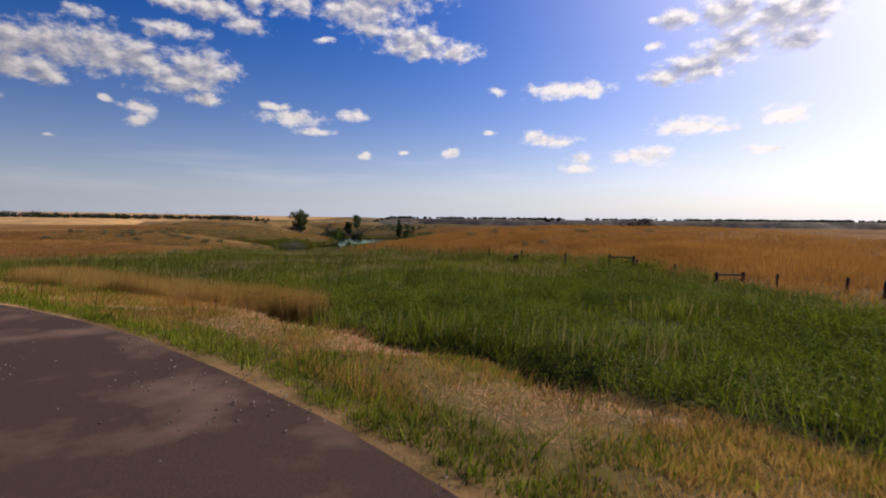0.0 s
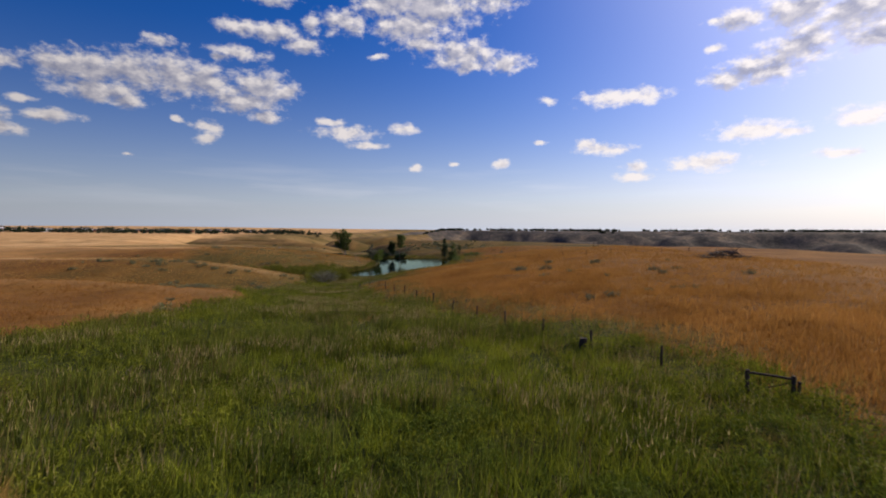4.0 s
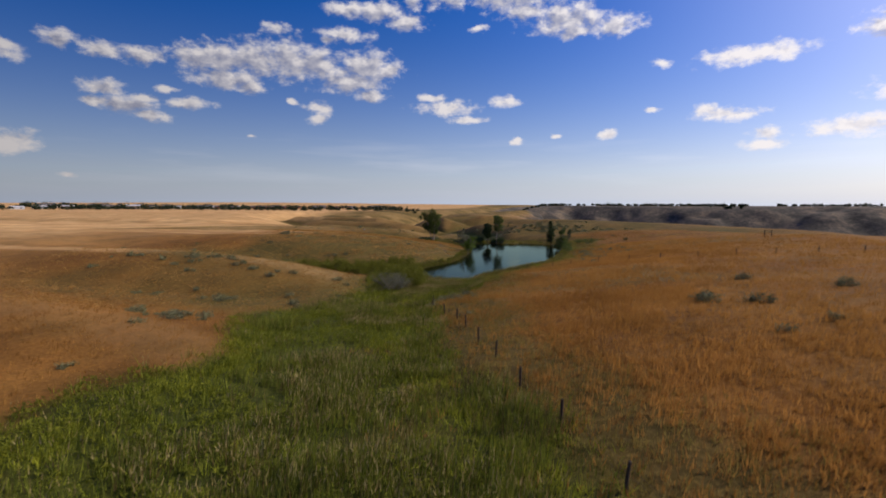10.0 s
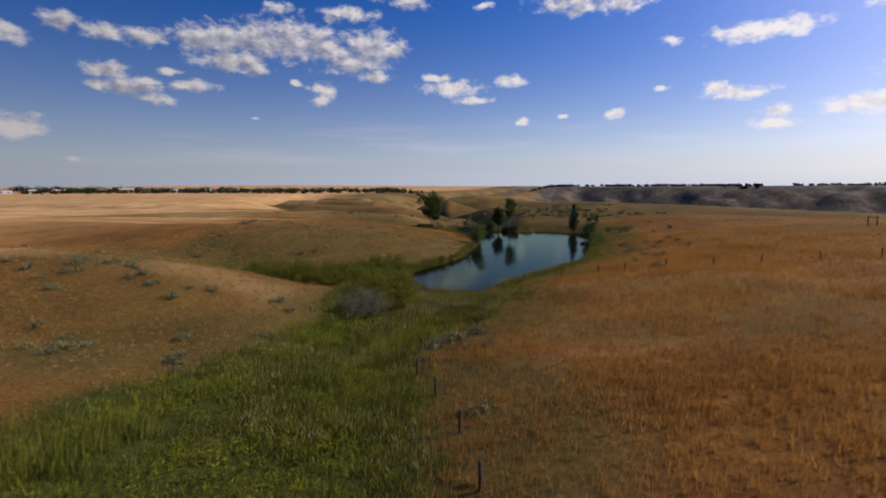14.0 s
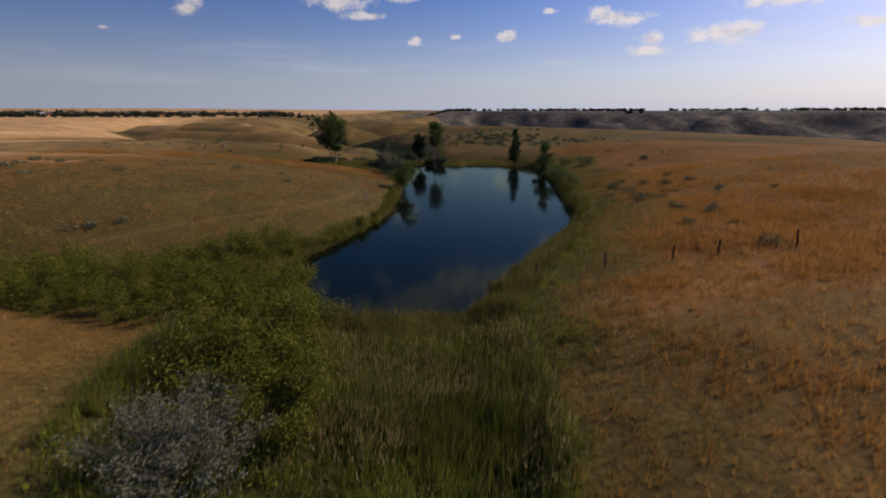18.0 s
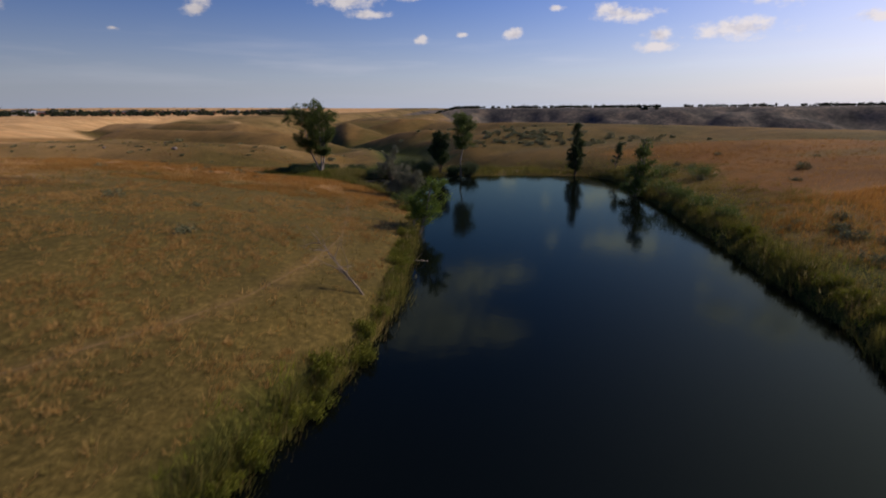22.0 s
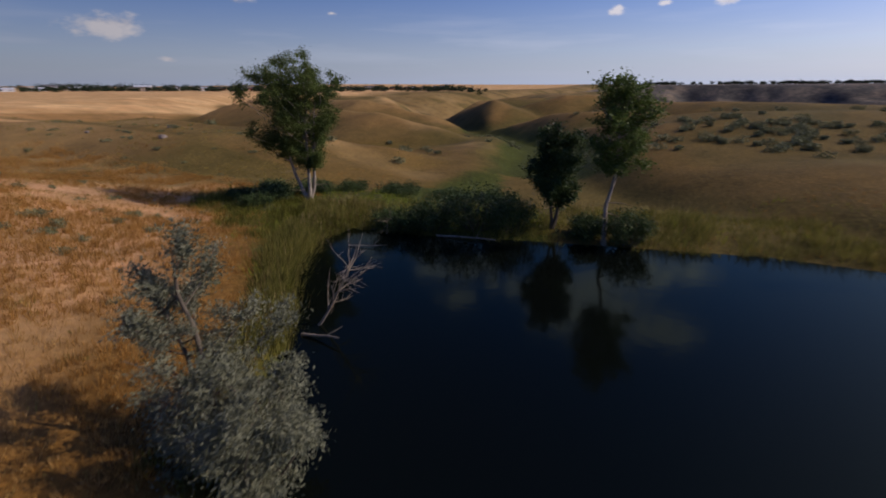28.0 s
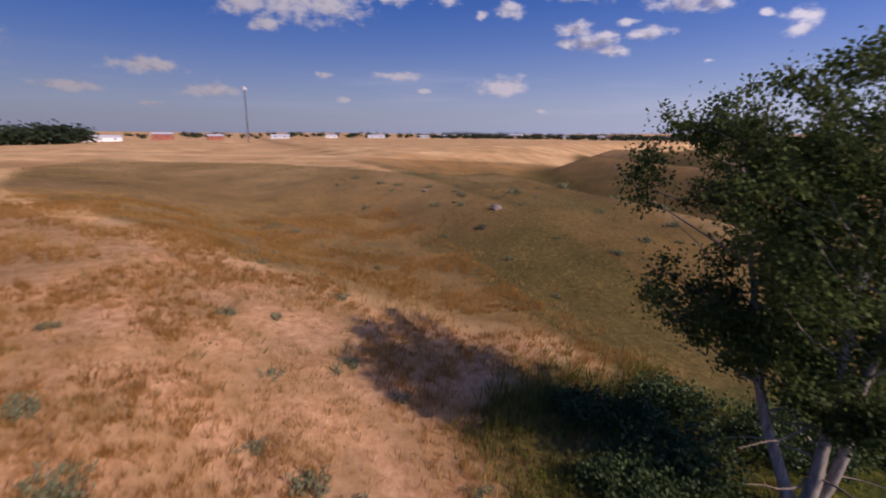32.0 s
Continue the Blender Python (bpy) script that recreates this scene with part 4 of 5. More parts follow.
def post_mesh(tall, r=0.07, seed=0):
    rng = np.random.RandomState(seed)
    t = np.array([-0.3, 0.2, 0.6, 0.97, 1.0]) * tall
    p = np.stack([0.006 * rng.normal(0, 1, 5), 0.006 * rng.normal(0, 1, 5), t], -1)
    v, f = tube(p, [r * 1.05, r, r * 0.97, r * 0.95, r * 0.7], 8)
    v = np.vstack([v, p[-1]])
    top = len(v) - 1
    last = np.arange(top - 8, top)
    caps = np.stack([last, np.roll(last, -1), np.full(8, top), np.full(8, top)], -1)
    me = bpy.data.meshes.new("post")
    me.from_pydata(v.tolist(), [], [tuple(q) for q in f.tolist()] + [tuple(q[:3]) for q in caps.tolist()])
    me.materials.append(M_POST)
    return me


def box_bm(bm, size, at, turn=0.0):
    bmesh.ops.create_cube(bm, size=1, matrix=Matrix.Translation(at) @ Matrix.Rotation(turn, 4, "Z") @ Matrix.Diagonal((*size, 1)))


def bm_mesh(name, bm, mat, bevel=0.0):
    if bevel:
        bmesh.ops.bevel(bm, geom=bm.edges[:], offset=bevel, segments=1, affect="EDGES")
    me = bpy.data.meshes.new(name)
    bm.to_mesh(me)
    bm.free()
    me.materials.append(mat)
    return me


# ---- trees round the pond ----
OV = (-0.34, 0.0)
tree((-70, 213, gz(-70, 213)), 11.2, [(0.1, 0.9), (0.28, 2.2), (0.5, 3.6), (0.78, 4.2), (0.93, 3.4), (1, 2.0)], "tall cottonwood with pale forked trunk beside the pond", M_COTTON, M_BARK, 88000, 0.11, 64, ((0.02, 0.04, 1.0), (-0.30, -0.08, 0.92), (0.04, 0.17, 0.92)), OV, 0.25, 3, 0.155, clump=0.44, dead=8)
tree((-48.2, 215.0, gz(-48.2, 215.0)), 8.0, [(0.1, 1.2), (0.4, 2.2), (0.7, 1.9), (1, 0.5)], "dark bushy poplar on the bank at the end of the pond", M_DARKLEAF, M_BARKDARK, 21000, 0.15, 36, ((0.02, 0, 1.0), (-0.10, 0.05, 0.72)), (0, 0), 0.22, 5, 0.12, clump=0.40, dead=2)
tree((-44.2, 213.8, gz(-44.2, 213.8)), 10.8, [(0.1, 0.4), (0.42, 0.9), (0.5, 2.5), (0.75, 2.7), (0.92, 1.8), (1, 0.6)], "slender leaning poplar with a bare lower trunk at the pond end", M_POPLAR, M_BARK, 12500, 0.15, 34, ((0.06, 0.02, 1.0),), (0.1, 0), 0.42, 8, 0.13, clump=0.42, dead=3)
tree((-24.0, 217.2, gz(-24, 217.2)), 9.6, [(0.05, 1.6), (0.3, 1.9), (0.6, 1.4), (0.85, 0.8), (1, 0.25)], "narrow pointed dark poplar on the far bank of the pond", M_DARKLEAF, M_BARKDARK, 12000, 0.17, 40, ((0, 0, 1.0),), (0, 0), 0.08, 11, 0.14, clump=0.33)
tree((-17.4, 215.0, gz(-17.4, 215.0)), 4.6, [(0.05, 0.8), (0.5, 1.1), (1, 0.3)], "small young poplar behind the pond bank", M_DARKLEAF, M_BARKDARK, 1500, 0.16, 14, ((0, 0, 1.0),), (0, 0), 0.12, 13, 0.07, clump=0.28)
tree((-18.6, 195.5, gz(-18.6, 195.5)), 10.2, [(0.05, 2.1), (0.35, 2.1), (0.6, 1.7), (0.8, 1.3), (1, 0.7)], "loose bright green poplar on the shore of the pond", M_POPLAR, M_BARK, 9000, 0.17, 42, ((0.02, 0, 0.95), (0.12, 0.04, 0.92), (-0.06, 0.05, 0.6)), (0, 0), 0.10, 17, 0.12, clump=0.40)
tree((-44.0, 171.3, gz(-44.0, 171.3)), 5.4, [(0.1, 1.2), (0.5, 2.2), (0.8, 1.9), (1, 0.8)], "small bright green leaning tree over the water's edge", M_LIME, M_BARK, 7500, 0.14, 26, ((0.28, 0.0, 1.0), (-0.05, 0.1, 0.6)), (0.75, 0), 0.22, 19, 0.09, clump=0.32)
tree((-48.3, 187.5, gz(-48.3, 187.5)), 7.6, [(0.05, 2.3), (0.4, 2.9), (0.75, 2.0), (1, 0.9)], "silver-leaved olive tree on the pond bank", M_SILVER, M_BARKDARK, 48000, 0.115, 56, ((-0.26, 0.02, 1.0), (0.16, 0.05, 0.66), (-0.50, 0.1, 0.8), (0.1, -0.2, 0.5)), (0.0, 0), 0.04, 23, 0.12, clump=0.28, dead=6, slim=0.2)
shrub("grey_bush", (-38.2, 104.6, gz(-38.2, 104.6)), 3.2, 3.2, "grey silver-leaved bush with bare twigs in the coulee", "bush", M_SILVER, M_DEAD, 9000, 0.12, 90, 31, clump=0.16, slim=0.25)
for i, (x, y, w, h) in enumerate([(-53.2, 212.8, 2.8, 3.8), (-56.4, 211.6, 2.4, 2.6), (-50.9, 213.4, 1.9, 3.0), (-42.6, 214.2, 1.4, 3.0), (-58.8, 210.6, 1.8, 1.6), (-71.8, 215.8, 1.8, 1.3), (-73.0, 211.4, 1.9, 1.7), (-75.2, 213.6, 1.6, 1.3), (-72.4, 209.4, 1.3, 1.1), (-76.4, 210.8, 1.1, 0.7), (-66.0, 221.2, 2.0, 1.0), (-61.0, 224.0, 2.2, 1.2), (-57.0, 226.6, 2.0, 1.2), (-70.4, 219.6, 1.6, 0.9), (-63.6, 227.0, 1.7, 0.8), (-45.6, 214.6, 1.3, 1.6)]):
    shrub("dark_bush", (x, y, gz(x, y)), w, h, "dark green leafy bush overhanging the pond bank", "bush", M_DARKLEAF, M_BARKDARK, 5000, 0.12, 34, 40 + i, "bushes at the pond end", clump=0.26)
for i, (x, y, w, h) in enumerate([(-16.2, 190.5, 1.8, 2.6), (-15.6, 186.6, 1.5, 2.0), (-15.2, 182.0, 1.5, 1.5), (-9.6, 198.5, 2.2, 2.0), (-12.8, 203.5, 1.8, 1.7), (-14.6, 176.5, 1.3, 1.2), (-46.8, 180.5, 1.6, 2.4)]):
    shrub("bright_bush", (x, y, gz(x, y)), w, h, "light green poplar shoots on the grassy bank", "bush", M_POPLAR, M_BARKDARK, 1300, 0.14, 24, 60 + i, "poplar shoots on the bank", clump=0.24)
# willow thicket in the side draw and at the pond's head
WILLOW = [shrub("willow_bush", (0, 0, -50 - 6 * i), 2.3, 2.3, "dense yellow-green willow bush in the wet draw", "bush", M_WILLOW, M_BARKDARK, 6200, 0.135, 24, 80 + i, "willow thicket", clump=0.20, upright=0.8, slim=0.2) for i in range(3)]
BANK = [(-24.6, 131.4), (-22.0, 134.2), (-21.2, 142.2), (-19.0, 146.4), (-18.0, 150.8), (-17.6, 155.6), (-17.4, 160.6), (-17.2, 165.2), (-17.0, 169.8), (-17.2, 174.6), (-17.4, 178.6), (-17.8, 182.4), (-26.4, 129.0), (-28.4, 126.6), (-44.6, 132.0), (-42.6, 138.6), (-41.6, 145.2), (-45.2, 132.6), (-43.6, 135.4), (-42.0, 142.0), (-41.0, 149.0), (-41.2, 153.6), (-41.6, 158.2), (-42.2, 162.2), (-22.6, 137.0), (-19.6, 144.0), (-17.8, 153.0), (-17.4, 163.0), (-17.4, 172.0), (-45.6, 131.4), (-44.4, 134.2), (-43.2, 137.0), (-42.2, 140.2), (-41.4, 143.4), (-40.8, 147.2), (-41.0, 151.4), (-41.4, 156.0), (-41.8, 160.2), (-42.4, 164.4), (-43.0, 168.0), (-43.8, 174.6), (-45.0, 178.0), (-24.6, 134.0), (-20.6, 140.5), (-18.4, 148.5), (-17.6, 158.0), (-17.2, 167.5)]
WAT = [(-47.5, 121.2), (-45.0, 118.8), (-51.5, 121.6), (-44.0, 124.4), (-48.4, 125.6), (-57.6, 119.0), (-55.6, 122.6), (-53.4, 126.4), (-50.2, 128.8), (-47.6, 131.0), (-62, 118.5), (-60.5, 122.5), (-40.4, 112.6), (-38.4, 110.4), (-36.6, 108.0), (-39.6, 114.6), (-39.4, 117.6), (-41.6, 119.4), (-38.6, 112.0), (-55.6, 117.5), (-50.6, 117.2), (-65.4, 120.6), (-47.0, 117.6)]
rw = np.random.RandomState(9)
BANKB = [shrub("bank_bush", (0, 0, -70 - 6 * i), 1.0, 1.25, "small yellow-green bush on the pond's edge", "bush", M_WILLOW, M_BARKDARK, 1500, 0.14, 20, 95 + i, "bushes along the pond's edge", clump=0.16, slim=0.3) for i in range(2)]
for i, (x, y) in enumerate(BANK):
    s = rw.uniform(0.7, 1.25)
    x += 1.5 if x > -30 else -1.5
    m = pose(x, y, max(gz(x, y), WATER_Z) - 0.05, 0, 0, rw.uniform(0, 360)) @ Matrix.Diagonal((s, s, s * rw.uniform(0.8, 1.2), 1))
    if i < 2:
        BANKB[i].matrix_basis = m
    else:
        copy_thing(BANKB[i % 2], m)
for i, (x, y) in enumerate(WAT):
    s = rw.uniform(0.8, 1.15) * (1.35 if y < 115 and x > -47 else 1.1)
    m = pose(x, y, gz(x, y) - 0.05, 0, 0, rw.uniform(0, 360)) @ Matrix.Diagonal((s, s, s * rw.uniform(0.8, 1.05), 1))
    if i < 3:
        WILLOW[i].matrix_basis = m
    else:
        c = copy_thing(WILLOW[i % 3], m)
dead_tree((-43.6, 152.6, gz(-43.6, 152.6) - 0.1), 4.6, (-0.75, -0.05, 1.0), "bleached bare sapling leaning over the grass by the water", 3)
dead_tree((-53.6, 195.6, WATER_Z - 0.2), 4.6, (0.62, 0.38, 0.75), "bare bleached branches standing in the shallows", 5, twigs=20)
dead_tree((-60.4, 211.4, gz(-60.4, 211.4)), 3.4, (0.5, -0.75, 0.25), "heap of bare fallen branches on the bank", 7, twigs=26)
for i, (a, b, r) in enumerate([((-55.4, 210.4), (-51.0, 211.2), 0.08), ((-53.4, 194.6), (-51.4, 195.0), 0.07), ((-47.0, 186.6), (-49.6, 186.4), 0.10), ((-41.6, 163.0), (-43.0, 161.9), 0.035), ((-59.6, 205.6), (-57.0, 206.4), 0.04)]):
    o = thing("log", (a[0], a[1], WATER_Z + 0.06), "bleached fallen log lying in the water by the bank", "log")
    lp = limb_path((0, 0, 0), (b[0] - a[0], b[1] - a[1], 0.25), math.dist(a, b), np.random.RandomState(70 + i), 0, 6, 0.05)
    part("stem", mesh_np("stem", *tube(lp, np.linspace(r, r * 0.5, len(lp)), 8), [M_DEAD], True), o)
    lp2 = limb_path(lp[4], (0.3, 0.2, 0.5), 0.8, np.random.RandomState(71 + i), 0.1, 4, 0.15)
    part("branch", mesh_np("branch", *tube(lp2, np.linspace(r * 0.4, 0.008, len(lp2)), 5), [M_DEAD], True), o)

# ---- sagebrush on the slopes ----
SAGE = [shrub("sagebrush", (0, 0, -80 - 3 * i), 0.75, 0.6, "low grey-green sagebrush on the dry slope", "shrub", M_SAGE, M_BARKDARK, 330, 0.105, 12, 120 + i, "sagebrush on the slopes", clump=0.10, upright=0.7) for i in range(4)]
rs = np.random.RandomState(21)
SPOTS = [(11.2, 49.7), (13.5, 50.4), (21, 53), (22.6, 53.4), (17.6, 52), (5, 81.5), (11, 94.4), (-18.8, 82), (-19.6, 81.2), (-29.3, 40.4), (-45, 67.5), (-46.6, 66.8), (-44, 69.6), (-42, 83), (-43.4, 84.4), (-44.4, 85.4), (-45.8, 71.5), (-47.4, 71), (-26, 94.9), (-23.3, 98.1), (-23.6, 94), (-21.1, 94.1), (-25, 97), (-66, 132), (-67.4, 131), (-64.2, 133.4), (-75.5, 156)]
SPOTS += [(-57, 156), (-57.6, 166), (-79, 193), (-77, 199), (-82, 203), (-98, 199.5), (-85, 188), (-5, 143), (-5.3, 137.7), (-2.5, 188.6), (-115, 116), (-105, 128.6), (-74, 205), (-66.5, 199.5), (-64, 196.4), (-69, 194), (-71, 200.4), (-60, 190.6), (-73.2, 188), (-33, 44), (-38, 52), (-26, 38.5), (8, 70), (16, 66), (-13.6, 11.4), (-10.5, 9.8), (-10.0, 9.4), (5.4, 83.4), (23.5, 66.2), (27, 71.5)]
clusters = [((-95, 262), 14, 10, 14), ((-88, 300), 6, 5, 8), ((-120, 300), 12, 12, 10), ((-32, 266), 15, 14, 60), ((-12, 262), 16, 14, 26), ((-86, 306), 9, 7, 16), ((-48, 68), 6, 4, 10), ((-60, 84), 10, 4, 10), ((-66, 98), 16, 3, 14), ((-36, 84), 3, 3, 3), ((-76, 284), 4, 5, 8), ((-24, 96), 3, 3, 6), ((-9, 160), 4, 22, 16)]
clusters += [((-100, 236), 16, 12, 16), ((-5, 165), 9, 16, 14), ((-88, 150), 18, 14, 14), ((-72, 97), 22, 8, 14), ((-6, 205), 8, 10, 8), ((-74, 197), 14, 8, 9), ((-2, 150), 5, 14, 10), ((-62, 320), 18, 12, 14), ((25, 85), 16, 18, 8), ((-100, 205), 14, 8, 8), ((-72, 196), 16, 10, 30), ((-118, 222), 24, 10, 30), ((-28, 262), 14, 12, 40), ((-75, 126), 22, 10, 12)]
for (cx, cy), rx, ry, n in clusters:
    for i in range(n):
        SPOTS.append((cx + rs.normal(0, rx * 0.6), cy + rs.normal(0, ry * 0.6)))
SPOTS = [p for p in SPOTS if valley_out(np.array([p[0]]), np.array([p[1]]))[0][0] > 1.0]
far_sage = np.array([p for p in SPOTS if p[1] > 236])
SPOTS = [p for p in SPOTS if p[1] <= 236]
rf = np.random.RandomState(22)
cs = np.repeat(np.stack([far_sage[:, 0], far_sage[:, 1], height(far_sage[:, 0], far_sage[:, 1]) + 0.3], -1), 150, 0)
sc = np.repeat(rf.uniform(0.6, 1.5, len(far_sage)), 150)[:, None]
cs = cs + np.clip(rf.normal(0, 1, cs.shape), -1.7, 1.7) * sc * [0.42, 0.42, 0.22]
tagged(new("far_sagebrush", mesh_np("far_sagebrush", *leaf_quads(cs, 0.24, rf, 0, 0.45), [M_SAGE])), "scattered grey-green sagebrush on the slopes beyond the dam", "shrubs", kind="stuff")
for i, (x, y) in enumerate(SPOTS):
    s = rs.uniform(0.55, 1.25) * (0.62 if y > 176 and x < -50 else 1.0)
    m = pose(x, y, gz(x, y) - 0.03, 0, 0, rs.uniform(0, 360)) @ Matrix.Diagonal((s * rs.uniform(0.9, 1.3), s, s * rs.uniform(0.95, 1.35), 1))
    if i < 4:
        SAGE[i].matrix_basis = m
    else:
        copy_thing(SAGE[i % 4], m)

# ---- fences ----
POSTS = [post_mesh(1.25, 0.075, k) for k in range(3)]


def fence(pts, label, wires=(0.45, 0.75, 1.05), sink=0.0):
    ob = thing("fence", (pts[0][0], pts[0][1], gz(*pts[0])), label, "fence")
    base = Vector(ob.location)
    r = np.random.RandomState(int(abs(pts[0][0]) * 10))
    tops = []
    for i, (x, y) in enumerate(pts):
        z = gz(x, y) - sink
        o = part("post", POSTS[i % 3], ob)
        o.matrix_basis = pose(x - base.x, y - base.y, z - base.z, r.normal(0, 2.5), r.normal(0, 2.5), r.uniform(0, 360))
        tops.append(np.array([x - base.x, y - base.y, z - base.z]))
    for h in wires:
        line = []
        for a, b in zip(tops, tops[1:]):
            for u in (0, 0.33, 0.67):
                q = a + (b - a) * u
                line.append(q + [0.08, 0, h - 0.10 * u * (1 - u)])
        line.append(tops[-1] + [0.08, 0, h])
        part("wire", mesh_np("wire", *tube(line, np.full(len(line), 0.006), 3), [M_WIRE], True), ob, "thin rusty fence wire")
    return ob


fence([(10.9, 26.5), (7.7, 30.2), (5.0, 34.9), (2.2, 40.0), (-0.5, 44.4), (-3.3, 49.0), (-6.1, 54.2), (-9.0, 59.2), (-11.6, 64.2), (-14.2, 69.2), (-16.8, 74.4), (-19.2, 79.4), (-22.2, 84.2), (-25.4, 88.9), (-27.2, 94.2)], "weathered wooden post and wire fence along the green coulee")
fence([(-24.0, 126.0), (-18.9, 126.8), (-14.0, 127.2), (-10.6, 127.8), (-5.4, 127.6), (0.0, 127.0), (5.4, 127.4), (11.8, 128.2), (18.0, 128.6), (24.0, 128.6), (30.2, 128.4), (36.4, 128.0), (42.6, 127.4), (49.0, 127.0)], "weathered wooden post and wire fence over the dry hill")
fence([(14.6, 20.4), (15.8, 16.6), (18.9, 11.4), (20.6, 8.9), (20.7, 6.9), (20.4, 1.0), (20.0, -6.0)], "old wooden post and wire fence in tall grass", sink=0.45)


def brace(loc, turn, label, tall=1.5):
    """Two thick posts, a rail between their tops and a diagonal."""
    ob = thing("fence_brace", loc, label, "fence brace", turn=turn)
    for x in (-0.85, 0.85):
        o = part("post", post_mesh(tall, 0.10, int(10 + x)), ob)
        o.location = (x, 0, 0)
    part("rail", mesh_np("rail", *tube([(-0.95, 0.09, tall * 0.86), (0, 0.1, tall * 0.87), (0.95, 0.09, tall * 0.84)], [0.06, 0.058, 0.06], 7), [M_POST], True), ob)
    part("diagonal", mesh_np("diagonal", *tube([(-0.85, -0.08, 0.15), (0, -0.09, tall * 0.45), (0.85, -0.08, tall * 0.78)], [0.025, 0.025, 0.025], 5), [M_POST], True), ob)
    return ob


brace((13.7, 20.8, gz(13.7, 20.8) - 0.05), -28, "dark wooden fence brace of two posts and a rail", 1.15)
brace((17.25, 13.0, gz(17.25, 13.0) - 0.45), 9, "old wooden fence brace half hidden in green grass", 1.25)
brace((34.6, 172, gz(34.6, 172)), 15, "wooden corner brace of a fence on the hill crest", 1.9)
bx = thing("post_box", (7.15, 30.1, gz(7.15, 30.1)), "weathered wooden box beside a fence post", "box")
b_ = bmesh.new()
box_bm(b_, (0.44, 0.36, 0.80), (0, 0, 0.30))
part("body", bm_mesh("body", b_, M_POST, 0.02), bx)
b_ = bmesh.new()
box_bm(b_, (0.52, 0.44, 0.05), (0, 0, 0.73))
part("lid", bm_mesh("lid", b_, M_POST, 0.01), bx)

# brush pile on the hill
pile = thing("brush_pile", (43.2, 94.5, gz(43.2, 94.5)), "low heap of dead grey branches on the dry hill", "brush pile")
rp = np.random.RandomState(77)
for i in range(110):
    u = rp.normal(0, 1, 2)
    h = max(0.05, 1.9 - 0.6 * abs(u[0]) - 0.2 * abs(u[1])) * rp.uniform(0.2, 1.1)
    a = rp.uniform(0, np.pi)
    ln = rp.uniform(1.2, 3.2)
    lp = limb_path((u[0] * 2.4 - math.cos(a) * ln / 2, u[1] * 1.4 - math.sin(a) * ln / 2, h * 0.8), (math.cos(a), math.sin(a), rp.normal(0, 0.15)), ln, rp, 0, 5, 0.15)
    lp[:, 2] = np.maximum(lp[:, 2], 0.03)
    part("branch", mesh_np("branch", *tube(lp, np.linspace(rp.uniform(0.05, 0.14), 0.02, len(lp)), 5), [M_BARKDARK], True), pile)

# ---- town, sheds and mast on the skyline ----
def polar(a, d, x0=-30, y0=110):
    """A place d metres from the middle of the flight, a degrees clockwise from +y."""
    return x0 + d * math.sin(radians(a)), y0 + d * math.cos(radians(a))


def house(loc, turn, size, wall, roof, label, category="house", name="house", group="houses on the skyline", windows=2):
    lx, ly, hz, rz = size
    ob = thing(name, loc, label, category, group, turn)
    b = bmesh.new()
    box_bm(b, (lx, ly, hz + 3), (0, 0, (hz - 3) / 2))
    part("wall", bm_mesh("wall", b, wall), ob)
    b = bmesh.new()
    v = [b.verts.new(p) for p in ((-lx / 2 - 0.4, -ly / 2 - 0.5, hz), (lx / 2 + 0.4, -ly / 2 - 0.5, hz), (lx / 2 + 0.4, ly / 2 + 0.5, hz), (-lx / 2 - 0.4, ly / 2 + 0.5, hz), (-lx / 2 - 0.4, 0, hz + rz), (lx / 2 + 0.4, 0, hz + rz))]
    for q in ((0, 1, 5, 4), (2, 3, 4, 5), (0, 4, 3), (1, 2, 5), (0, 3, 2, 1)):
        b.faces.new([v[k] for k in q])
    part("roof", bm_mesh("roof", b, roof), ob)
    for k in range(windows):
        b = bmesh.new()
        box_bm(b, (1.5, 0.12, 1.2), ((k + 0.5) * lx / windows - lx / 2, -ly / 2 - 0.02, hz * 0.58))
        part("window", bm_mesh("window", b, M_GLASS), ob)
    return ob


rh = np.random.RandomState(4)
walls = [(M_WHITE, "white"), (M_TAN, "tan"), (M_TAN, "tan"), (M_BRICK, "red brick")]
base_houses = []
for k, (w, c) in enumerate(walls):
    base_houses.append(house((0, 0, -120), 0, (rh.uniform(10, 15), 8.5, rh.uniform(3.2, 5.6), 2.4), w, M_ROOF, f"{c} house with a grey gabled roof on the town's edge"))
k = 0
for a in np.arange(-62, -27, 0.85):
    d = rh.uniform(820, 900) + (a + 62) * 6
    x, y = polar(a + rh.normal(0, 0.2), d)
    m = pose(x, y, gz(x, y), 0, 0, -a + rh.choice([0, 90]) + rh.normal(0, 8))
    if k < 4:
        base_houses[k].matrix_basis = m
    else:
        copy_thing(base_houses[rh.randint(4)], m)
    k += 1
